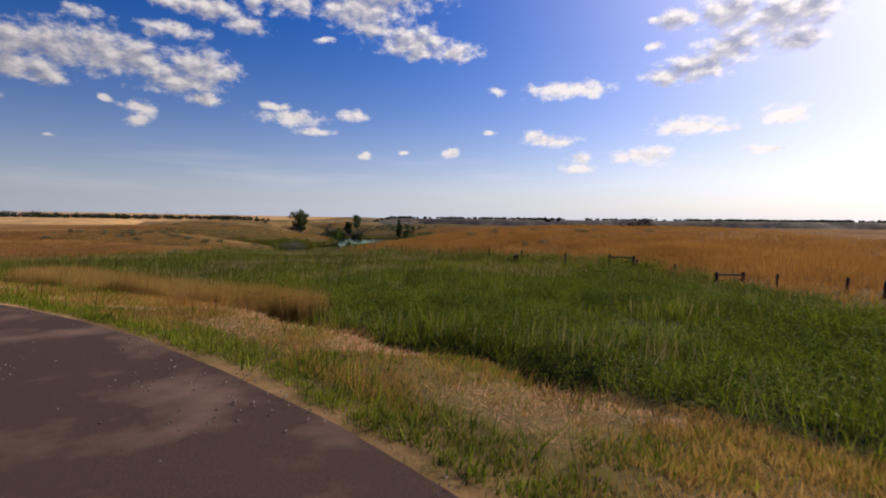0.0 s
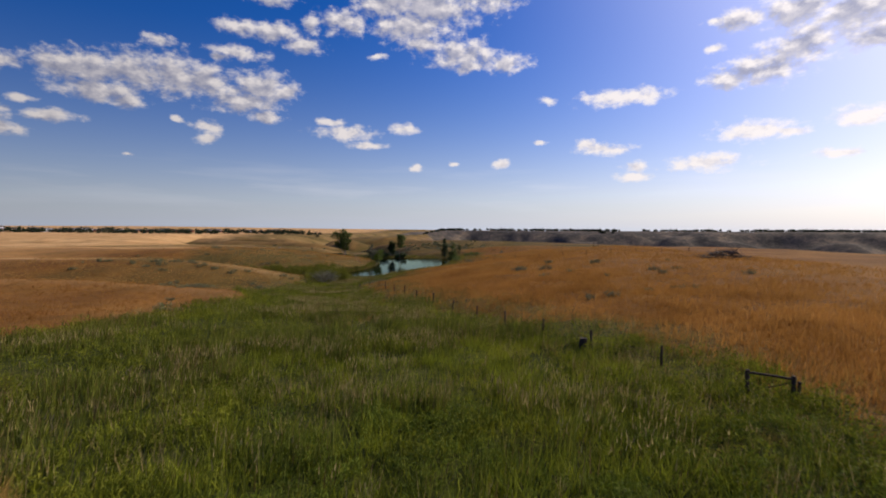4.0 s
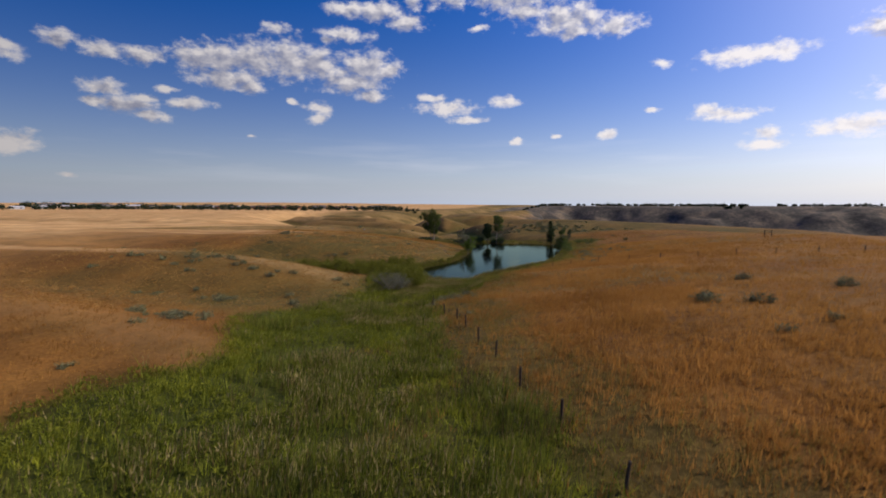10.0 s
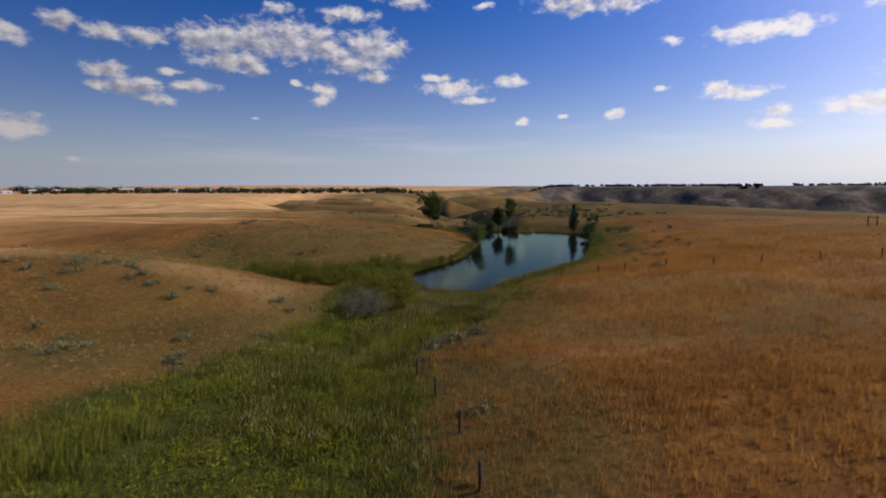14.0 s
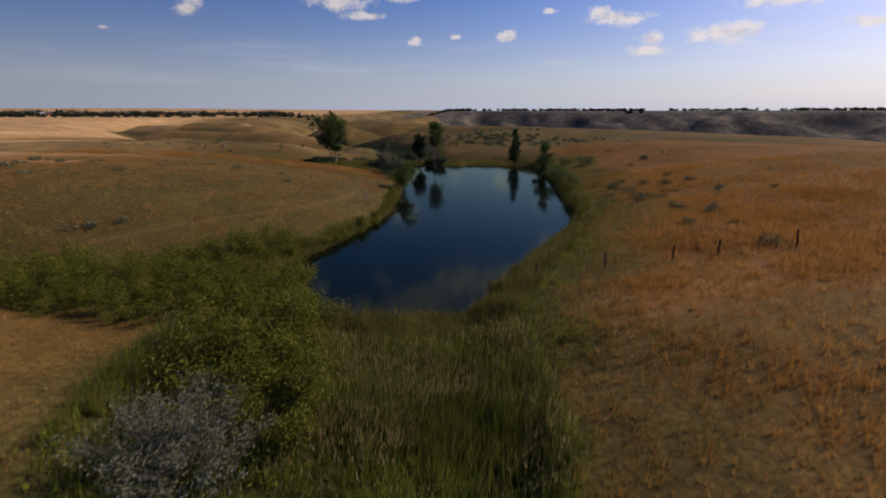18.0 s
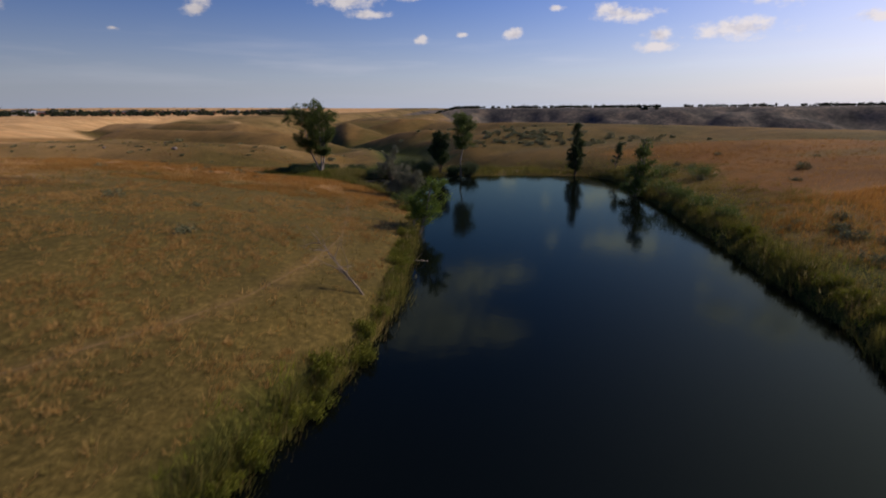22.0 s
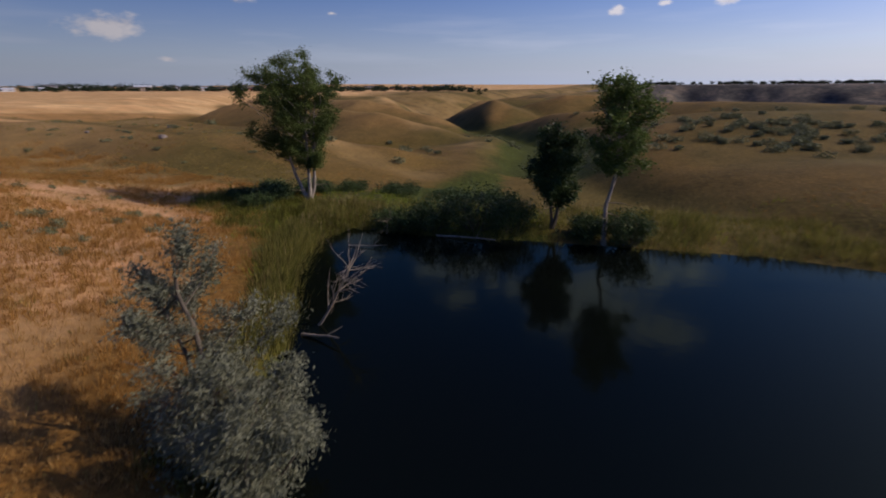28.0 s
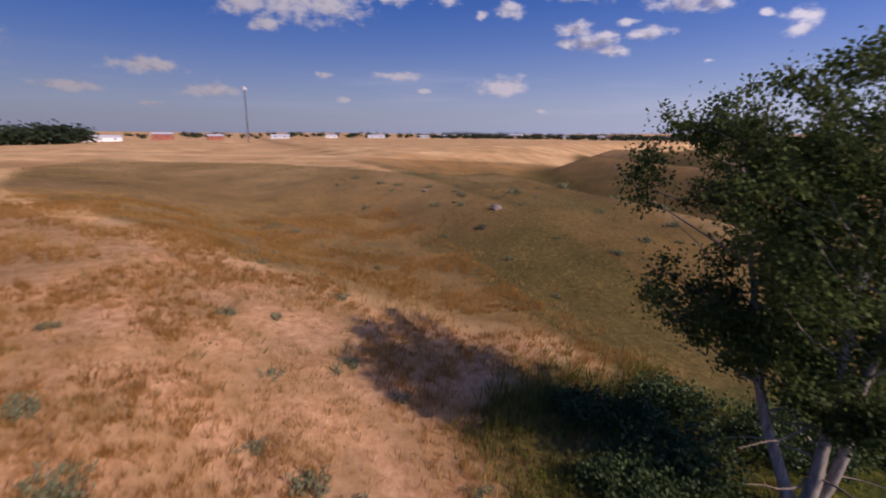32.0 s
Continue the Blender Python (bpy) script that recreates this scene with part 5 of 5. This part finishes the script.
for a, d, lx, hz, w in [(-102.1, 470, 28, 3.5, M_WHITE), (-96.8, 500, 16, 5, M_BRICK), (-92, 540, 14, 4, M_BRICK), (-85.5, 600, 20, 3.0, M_METALROOF), (-80, 640, 14, 2.8, M_WHITE), (-75, 660, 22, 2.8, M_METALROOF), (-69.6, 700, 14, 2.6, M_METALROOF), (-64.5, 760, 14, 3, M_TAN), (-59, 700, 18, 5, M_TAN), (-53.5, 800, 14, 3.4, M_WHITE), (-49.8, 800, 14, 4, M_WHITE), (-67.4, 720, 16, 2.6, M_METALROOF)]:
    x, y = polar(a, d, -63, 199)
    house((x, y, gz(x, y)), -a + rh.normal(0, 6), (lx, 14, hz, 1.6), w, M_METALROOF, "long low shed with a pale metal roof on the plain", "shed", "shed", "sheds on the skyline", max(2, int(lx / 9)))
# lattice mast
mx, my = -63 - 460, 199.4 + 9.6
mast = thing("radio_mast", (mx, my, gz(mx, my)), "tall slim steel lattice radio mast on the plain", "mast")
H = 46
for k in range(3):
    a = 2 * math.pi * k / 3
    part("leg", mesh_np("leg", *tube([(0.8 * math.cos(a), 0.8 * math.sin(a), 0), (0.5 * math.cos(a), 0.5 * math.sin(a), H)], [0.22, 0.18], 5), [M_MAST], True), mast)
for j in range(22):
    z0, z1 = H * j / 22, H * (j + 1) / 22
    segs = []
    for k in range(3):
        a, a2 = 2 * math.pi * k / 3, 2 * math.pi * (k + 1) / 3
        r0, r1 = 0.8 - 0.3 * j / 22, 0.8 - 0.3 * (j + 1) / 22
        segs.append(tube([(r0 * math.cos(a), r0 * math.sin(a), z0), (r1 * math.cos(a2), r1 * math.sin(a2), z1)], [0.07, 0.07], 4))
    part("brace", mesh_np("brace", *joined(segs), [M_MAST], True), mast)
b_ = bmesh.new()
for k in range(3):
    a = 2 * math.pi * k / 3
    box_bm(b_, (0.5, 1.0, 2.6), (1.1 * math.cos(a), 1.1 * math.sin(a), H - 1.5), a)
part("antenna", bm_mesh("antenna", b_, M_WHITE), mast)


def far_trees(name, places, label, seed, tall=(6, 10), leaves=70, leaf=1.5):
    rng = np.random.RandomState(seed)
    c = []
    for x, y in places:
        h = rng.uniform(*tall)
        k = int(leaves * h / 8)
        q = rng.normal(0, 1, (k, 3)) * [h * 0.30, h * 0.30, h * 0.20]
        c.append(q + [x, y, gz(x, y) + h * 0.42])
    c = np.concatenate(c)
    v, f = leaf_quads(c, leaf, rng, 0, 0.6)
    return tagged(new(name, mesh_np(name, v, f, [M_FAR])), label, "trees", kind="stuff")


rt = np.random.RandomState(12)
far_trees("town_trees", [polar(rt.uniform(-63, -24), rt.uniform(800, 1050)) for _ in range(210)], "dark shade trees among the town houses", 1, (5, 11))
far_trees("edge_trees", [polar(rt.uniform(-63, -22), rt.uniform(690, 800)) for _ in range(170)], "low dark trees before the town houses", 6, (3.5, 7))
far_trees("shed_trees", [polar(rt.uniform(-100, -58), rt.uniform(640, 900), -63, 199) for _ in range(130)], "scattered dark trees behind the sheds", 2, (4, 9))
far_trees("wood", [polar(rt.uniform(-126, -103), rt.uniform(365, 400), -60, 199) for _ in range(150)], "dense dark shelterbelt of trees on the plain", 3, (10, 13.5), 80, 1.7)
RIVER_TREES = []
while len(RIVER_TREES) < 420:
    x, y = rt.uniform(-150, 1300), rt.uniform(700, 1500)
    if river(np.array([x]), np.array([y]))[0] > 0.96 and lump(np.array([x]), np.array([y]), 160, 8)[0] > 0.45:
        RIVER_TREES.append((x, y))
far_trees("river_trees", RIVER_TREES, "dark cottonwood groves on the river flats", 4, (9, 16), 40, 2.8)
RIM_TREES = []
while len(RIM_TREES) < 620:
    x, y = rt.uniform(-250, 1700), rt.uniform(1420, 1900)
    if river(np.array([x]), np.array([y]))[0] < 0.02 and lump(np.array([x]), np.array([y]), 130, 11)[0] > 0.36:
        RIM_TREES.append((x, y))
far_trees("rim_trees", RIM_TREES, "dark tree lines along the far bluff top", 5, (4, 10), 40, 3.2)

# ---- grasses ----
rg = np.random.RandomState(33)


def wet(x, y):
    return cover(x, y)[0]


def dry_keep(kind):
    def keep(x, y):
        g, o, p, b, _ = cover(x, y)
        out = valley_out(x, y)[0]
        base = (1 - g) * (1 - 0.85 * b) * (road_dist(x, y) > 4.4)
        rust = ease((lump(x, y, 14, 15) - 0.35) / 0.3)
        near = (1 - 0.75 * ease((out - 22) / 35)) * (0.25 + 0.75 * ease((lump(x, y, 1.6, 30) - 0.3) / 0.3))
        if kind == "rust":
            return base * (1 - o) * rust * near
        if kind == "gold":
            return base * (1 - o) * (1 - rust * 0.8) * near
        return base * o * near
    return keep


def in_wetland(x, y):
    """Tall reeds down the middle of the coulee and along the water."""
    out, d = valley_out(x, y)
    road = road_dist(x, y) > 11
    marsh = (y < 112) * ease((y - 8) / 14) * wet(x, y) * road * (0.12 + 0.88 * ease((lump(x, y, 7, 82) - 0.36) / 0.14)) * ease((lump(x, y, 6, 18) + 0.15 - 0.10 * out) / 0.4) * ease((lump(x, y, 2.5, 41) - 0.2) / 0.25)
    rim = ((y > 112) & (y < 216)) * (out > 0.7) * (out < np.where((d < 0) & (y > 136) & (y < 186), 1.8, 3.6) + 1.5 * lump(x, y, 5, 19)) * 1.0
    head = ((y > 104) & (y < 120)) * (out < 3.5) * 1.0
    return np.clip(marsh * 0.8 + rim + head, 0, 1)


def green_keep(x, y):
    out, d = valley_out(x, y)
    ok = (height(x, y) > WATER_Z + 0.1) & (road_dist(x, y) > 3.9)
    return wet(x, y) * ok * (0.4 + 0.6 * ease((lump(x, y, 2.2, 40) - 0.25) / 0.25))


p_reed = np.concatenate([scatter(66000, -46, 22, 8, 112, in_wetland, rg), scatter(16000, -62, -16, 112, 216, in_wetland, rg), scatter(8000, -48, -24, 106, 121, lambda x, y: (valley_out(x, y)[0] < 4) * (0.35 + 0.65 * ease((lump(x, y, 2.4, 91) - 0.3) / 0.2)), rg)])
p_reed = p_reed[p_reed[:, 2] > WATER_Z - 0.25]
ys = rg.uniform(119, 214, 20000)
side = np.where(rg.rand(20000) < 0.5, -1, 1)
os_ = 0.45 + 3.6 * rg.rand(20000) ** 1.3 * np.where((side < 0) & (ys > 136) & (ys < 186), 0.55, 1.0)
xs = bend(ys, CENTRE) + side * (bend(ys, HALF) + os_)
ok = (lump(xs, ys, 3.0, 52) > 0.16) & ~((side < 0) & (ys > 136) & (ys < 190) & (rg.rand(20000) < 0.55))
p_rim = np.stack([xs, ys, height(xs, ys)], -1)[ok]
p_far = scatter(9000, -62, -14, 200, 226, lambda x, y: ((height(x, y) > WATER_Z - 0.12) & (height(x, y) < WATER_Z + 0.55)) * (0.25 + 0.75 * ease((lump(x, y, 2.6, 76) - 0.3) / 0.2)), rg)
p_nook = scatter(3200, -71, -58, 204, 217, lambda x, y: (height(x, y) > WATER_Z - 0.1) * (np.hypot(x + 64.4, (y - 211.2) * 0.9) < 2.4 + 2 * lump(x, y, 2, 93)) * 1.0, rg)
p_reed = np.concatenate([p_reed, p_rim, p_far, p_nook])
water_edge = p_reed[:, 1] > 116
hr = rg.uniform(0.7, 1.35, len(p_reed)) * (0.45 + 1.05 * lump(p_reed[:, 0], p_reed[:, 1], 2.6, 20)) * np.where(water_edge, 0.45 + 0.55 * lump(p_reed[:, 0], p_reed[:, 1], 2.2, 83), 1.0)
stuff("reeds", [blades(p_reed[~water_edge], hr[~water_edge], 6, 0.30, 0.026, 0.35, rg)], M_REED, "dense green reeds filling the wet coulee", "reeds")
stuff("cattails", [blades(p_reed[water_edge], hr[water_edge], 6, 0.30, 0.024, 0.75, rg)], M_CATTAIL, "green and tan cattails along the pond's edge", "reeds")
sel = p_reed[(rg.rand(len(p_reed)) < 0.6) & (~water_edge | (rg.rand(len(p_reed)) < 0.3))]
stuff("reed_stalks", [blades(sel, rg.uniform(0.9, 1.6, len(sel)), 2, 0.30, 0.018, 0.3, rg)], M_STALK, "brown dry cattail stalks among the reeds", "reeds")
sel = p_reed[(rg.rand(len(p_reed)) < 0.9 * ease((lump(p_reed[:, 0], p_reed[:, 1], 5, 98) - 0.35) / 0.2)) & (~water_edge | (rg.rand(len(p_reed)) < 0.1))] + [0, 0, 0.70]
stuff("reed_heads", [blades(sel, rg.uniform(0.25, 0.5, len(sel)), 2, 0.35, 0.022, 0.6, rg)], M_HEAD, "pale tan seed heads above the reeds", "reeds")
p_green = scatter(90000, -75, 26, -16, 230, green_keep, rg)
p_lush = scatter(34000, -14, 34, -12, 34, lambda x, y: green_keep(x, y) * (road_dist(x, y) > 10.2), rg)
p_green = np.concatenate([p_green, p_lush])
stuff("green_grass", [blades(p_green, rg.uniform(0.3, 0.75, len(p_green)) * (0.35 + 1.3 * lump(p_green[:, 0], p_green[:, 1], 1.8, 78)), 5, 0.25, 0.020, 0.9, rg)], M_GREEN, "lush green grass on the coulee floor", "grass")
p = scatter(9000, -84, -62, 202, 218, lambda x, y: tree_foot(x, y) * (0.3 + 0.7 * ease((lump(x, y, 1.4, 111) - 0.3) / 0.3)) * (height(x, y) > WATER_Z + 0.3), rg)
stuff("rank_grass", [blades(p, rg.uniform(0.3, 0.8, len(p)) * (0.5 + 0.9 * lump(p[:, 0], p[:, 1], 1.6, 112)), 6, 0.24, 0.022, 0.7, rg)], M_RANK, "rank olive-green grass in the shade beside the cottonwood", "grass")
p = scatter(80000, -46, 16, 16, 116, lambda x, y: 0.8 * np.exp(-((np.abs(valley_out(x, y)[1]) - bend(y, HALF) + np.where(valley_out(x, y)[1] > 0, 2.6, 0.6) - 1.5 * (lump(x, y, 5, 95) - 0.5)) / np.where(valley_out(x, y)[1] > 0, 2.4, 1.7)) ** 2) * (0.3 + 0.7 * ease((lump(x, y, 2.5, 96) - 0.3) / 0.3)), rg)
stuff("margin_grass", [blades(p, rg.uniform(0.35, 0.75, len(p)), 6, 0.26, 0.024, 0.8, rg)], M_LUSH, "bright yellow-green grass along the edge of the reeds", "grass")
near_box = (-112, 52, -18, 232)
for kind, mat, n, name, words in (("rust", M_RUST, 120000, "rust_grass", "rust-brown dry prairie grass"), ("gold", M_GOLD, 120000, "gold_grass", "golden dry prairie grass"), ("olive", M_OLIVE, 70000, "olive_grass", "olive half-dry prairie grass")):
    p = scatter(n, *near_box, dry_keep(kind), rg)
    tall = rg.uniform(0.22, 0.55, len(p)) * (0.7 if kind == "olive" else 1.0) * (0.7 + 0.7 * lump(p[:, 0], p[:, 1], 5, 22))
    stuff(name, [blades(p, tall, 5, 0.20, 0.016, 0.7, rg)], mat, words, "grass")
p = np.concatenate([scatter(150000, -30, 14, -22, 14, lambda x, y: (road_dist(x, y) > 3.76 + 0.16 * lump(x, y, 0.7, 105)) * (1 - ease((road_dist(x, y) - 4.5 - 1.0 * lump(x, y, 1.3, 49)) / 0.6)), rg), scatter(190000, -24, 13, -20, 14, lambda x, y: (road_dist(x, y) > 4.0) * (road_dist(x, y) < 10.4) * (0.12 + 0.8 * ease((lump(x, y, 1.1, 50) + lump(x, y, 4, 51) - 0.85) / 0.4)) * (1 - 0.9 * ease((lump(x, y * 1.3, 2.4, 79) - 0.50) / 0.10)), rg)])
stuff("verge_grass", [blades(p, rg.uniform(0.08, 0.24, len(p)), 5, 0.14, 0.015, 0.8, rg)], M_GREEN, "green and dry grass on the road verge", "grass")
TALL = [(-23, 13.4), (-19, 11.4), (-14, 8.3), (-9.5, 6.3), (-6.2, 5.0)]
def tall_keep(x, y):
    g = np.min([seg(x, y, a, b)[0] for a, b in zip(TALL, TALL[1:])], axis=0)
    return 1 - ease((g - 1.1 - 1.0 * lump(x, y, 2.2, 25)) / 0.5)
p = scatter(34000, -26, -3, 2, 17, tall_keep, rg)
stuff("tan_grass", [blades(p, rg.uniform(0.7, 1.15, len(p)), 9, 0.22, 0.011, 0.45, rg)], M_TALLTAN, "tall tan dry grass beside the road", "grass")
p = scatter(150000, -28, 14, -20, 16, lambda x, y: (road_dist(x, y) > 4.5) * (road_dist(x, y) < 10.2) * (0.25 + 0.6 * ease((lump(x, y, 1.8, 55) - 0.4) / 0.3)) * (1 - 0.85 * ease((lump(x, y * 1.3, 2.4, 79) - 0.55) / 0.10)), rg)
stuff("dry_verge_grass", [blades(p, rg.uniform(0.10, 0.30, len(p)), 6, 0.18, 0.016, 1.0, rg)], M_TALLTAN, "short dry tan grass on the verge", "grass")
p = scatter(130000, -28, 14, -20, 16, lambda x, y: (road_dist(x, y) > 5.4) * (road_dist(x, y) < 9.8) * ease((lump(x, y * 1.3, 2.4, 79) - 0.52) / 0.08), rg)
stuff("straw", [blades(p, rg.uniform(0.04, 0.12, len(p)), 7, 0.22, 0.018, 4.0, rg)], M_STRAW, "matted bleached straw lying on the verge", "grass")
p = scatter(7000, -16, 34, -10, 60, lambda x, y: green_keep(x, y) * (road_dist(x, y) > 10.3) * ease((lump(x, y, 4, 99) - 0.42) / 0.15), rg)
stuff("arching_grass", [blades(p, rg.uniform(0.75, 1.15, len(p)), 4, 0.30, 0.016, 0.6, rg)], M_HEAD, "pale arching grass stems over the green growth", "grass")
p = scatter(11000, -110, -36, 64, 128, lambda x, y: (1 - wet(x, y)) * (valley_out(x, y)[0] > 2) * (0.25 + 0.75 * ease((lump(x, y, 4, 100) - 0.4) / 0.2)), rg)
stuff("slope_tufts", [blades(p, rg.uniform(0.18, 0.42, len(p)), 12, 0.20, 0.018, 0.7, rg)], M_TANGRASS, "small golden tufts of dry grass on the slope", "grass")
# leafy mounds that break up the marsh
p = scatter(11000, -46, 30, 4, 116, lambda x, y: wet(x, y) * (road_dist(x, y) > 11) * (0.06 + 0.9 * ease((lump(x, y, 5, 106) - 0.45) / 0.15)), rg)
k = 34
r_ = np.repeat(rg.uniform(0.30, 0.75, len(p)) * (0.6 + 0.8 * lump(p[:, 0], p[:, 1], 6, 107)), k)
u_ = rg.normal(0, 1, (len(p) * k, 3))
u_[:, 2] = np.abs(u_[:, 2])
u_ /= np.linalg.norm(u_, axis=1, keepdims=True)
q = np.repeat(p, k, 0) + u_ * (r_ * rg.uniform(0.75, 1.1, len(r_)))[:, None] * [1, 1, 1.15] + [0, 0, 0.05]
stuff("marsh_herbs", [leaf_quads(q, 0.20, rg, -0.5, 0.16)], M_HERB, "rounded leafy clumps of green marsh herbs", "weeds")
# broad-leaved weeds in clumps, between the road and the reeds
p = scatter(24000, -8, 34, -14, 18, lambda x, y: green_keep(x, y) * (road_dist(x, y) - 2.0 * (lump(x, y, 3.2, 46) - 0.5) > 10.3) * (0.12 + 0.88 * ease((lump(x, y, 1.8, 80) - 0.25) / 0.25)), rg)
top = rg.uniform(0.25, 0.6, len(p)) * (0.35 + 1.5 * lump(p[:, 0], p[:, 1], 2.0, 81))
q = np.repeat(p, 12, 0) + np.clip(rg.normal(0, 0.15, (len(p) * 12, 3)), -0.3, 0.3) * [1, 1, 0.4]
q[:, 2] += np.repeat(top, 12) * rg.uniform(0.35, 1.0, len(q))
stuff("weeds", [leaf_quads(q, 0.15, rg, 0.2, 0.12)], M_WEED, "lush leafy green weeds in the wet ground by the road", "weeds")
p = scatter(52000, -125, -50, 176, 217, lambda x, y: (1 - wet(x, y)) * ease((lump(x, y, 1.5, 57) - 0.35) / 0.3) * 0.8, rg)
stuff("bunch_grass", [blades(p, rg.uniform(0.15, 0.5, len(p)), 6, 0.16, 0.013, 0.9, rg)], M_TANGRASS, "golden bunch grass on the dry shoulder", "grass")
p = scatter(70000, -36, 34, 4, 118, lambda x, y: (valley_out(x, y)[1] > 0) * (valley_out(x, y)[0] > 0.5) * (1 - ease((valley_out(x, y)[0] - 6 - 6 * lump(x, y, 8, 88)) / 5)) * (0.3 + 0.7 * lump(x, y, 1.5, 89)) * 0.9, rg)
stuff("fence_grass", [blades(p, rg.uniform(0.3, 0.65, len(p)), 5, 0.22, 0.018, 0.6, rg)], M_OLIVE, "olive half-dry grass along the fence", "grass")
p = scatter(22000, -96, -44, 122, 188, lambda x, y: (valley_out(x, y)[0] > 3) * (0.15 + 0.85 * ease((lump(x, y, 4, 90) - 0.45) / 0.2)) * 0.8, rg)
stuff("pale_tufts", [blades(p, rg.uniform(0.18, 0.45, len(p)), 15, 0.22, 0.018, 0.7, rg)], M_TANGRASS, "small pale dry tufts on the slope above the pond", "grass")
p = scatter(16000, -200, -74, 162, 262, lambda x, y: cover(x, y)[1] * (0.15 + 0.85 * ease((lump(x, y, 6, 101) - 0.42) / 0.2)), rg)
stuff("draw_tufts", [blades(p, rg.uniform(0.16, 0.40, len(p)), 9, 0.18, 0.020, 0.7, rg)], M_OLIVE, "olive and grey tufts over the slope of the side draw", "grass")
p = scatter(24000, -120, -50, 176, 216, lambda x, y: (1 - wet(x, y)) * ease((lump(x, y, 3, 85) - 0.35) / 0.2), rg)
stuff("shoulder_tufts", [blades(p, rg.uniform(0.25, 0.55, len(p)), 14, 0.16, 0.014, 0.6, rg)], M_GOLD, "small round tufts of golden grass on the dry shoulder", "grass")
p = scatter(1500, -120, -50, 178, 214, lambda x, y: (1 - wet(x, y)) * ease((lump(x, y, 6, 86) - 0.4) / 0.3), rg)
stuff("olive_tufts", [blades(p, rg.uniform(0.18, 0.4, len(p)), 18, 0.22, 0.016, 0.8, rg)], M_OLIVE, "olive green weedy tufts on the dry shoulder", "grass")
p = scatter(34000, -24, 22, -22, 18, lambda x, y: np.exp(-((road_dist(x, y) - 9.5 - 2 * (lump(x, y, 3.2, 46) - 0.5)) / 0.7) ** 2) * (lump(x, y, 2.0, 58) > 0.30), rg)
stuff("bank_grass", [blades(p, rg.uniform(0.25, 0.55, len(p)), 9, 0.24, 0.014, 1.2, rg)], M_DEADGRASS, "matted brown dead grass along the cut bank", "grass")
p = scatter(215000, -30, 52, 2, 180, lambda x, y: (1 - wet(x, y)) * (valley_out(x, y)[1] > 0) * (1 - 0.85 * ease((valley_out(x, y)[0] - 20) / 30)) * (0.35 + 0.65 * ease((lump(x, y, 5, 62) - 0.35) / 0.3)) * (1 - 0.75 * cover(x, y)[1]), rg)
stuff("tall_rust_grass", [blades(p, rg.uniform(0.35, 0.8, len(p)), 6, 0.26, 0.022, 0.5, rg)], M_TALLRUST, "tall rust-brown bunch grass on the hill", "grass")
p = scatter(30000, -28, 4, 112, 216, lambda x, y: (valley_out(x, y)[1] > 0) * (valley_out(x, y)[0] > 1.5) * (1 - ease((valley_out(x, y)[0] - 8 - 6 * lump(x, y, 6, 102)) / 5)) * (0.35 + 0.65 * ease((lump(x, y, 1.6, 103) - 0.3) / 0.3)), rg)
stuff("slope_grass", [blades(p, rg.uniform(0.25, 0.6, len(p)), 6, 0.24, 0.020, 0.7, rg)], M_OLIVE, "rough olive grass on the slope beside the pond", "grass")
# loose gravel on the road edge
gp = scatter(15000, -30, 8, -24, 8, lambda x, y: (road_dist(x, y) < 3.68) * (0.05 + 0.8 * ease((lump(x, y, 2.0, 27) - 0.5) / 0.2) + 0.5 * ease((road_dist(x, y) - 3.1) / 0.5)), rg)
gp[:, 2] = -2.37
v = []
for q in range(6):
    a = np.array([(1, 0, 0), (-1, 0, 0), (0, 1, 0), (0, -1, 0), (0, 0, 1), (0, 0, -0.6)][q])
    v.append(gp + a * rg.uniform(0.010, 0.036, (len(gp), 1)))
v = np.stack(v, 1).reshape(-1, 3)
oc = np.array([(0, 2, 4), (2, 1, 4), (1, 3, 4), (3, 0, 4), (2, 0, 5), (1, 2, 5), (3, 1, 5), (0, 3, 5)])
f = (np.arange(len(gp))[:, None, None] * 6 + oc[None]).reshape(-1, 3)
tagged(new("gravel", mesh_np("gravel", v, f, [M_STONE])), "loose pale gravel on the asphalt", "gravel", kind="stuff")
for i, (x, y, s) in enumerate([(-106.3, 223.2, 0.9), (-121, 221, 0.6), (-112, 228, 0.5)]):
    b_ = bmesh.new()
    bmesh.ops.create_icosphere(b_, subdivisions=2, radius=s * 0.6)
    for v_ in b_.verts:
        v_.co *= 1 + 0.35 * (noise.noise(v_.co * 2.1 + Vector((i, 0, 0))))
        v_.co.z *= 0.65
    o = new("boulder", bm_mesh("boulder", b_, M_STONE))
    o.location = (x, y, gz(x, y) + 0.15 * s)
    tagged(o, "pale boulder lying on the grassy slope", "boulder", "boulders")
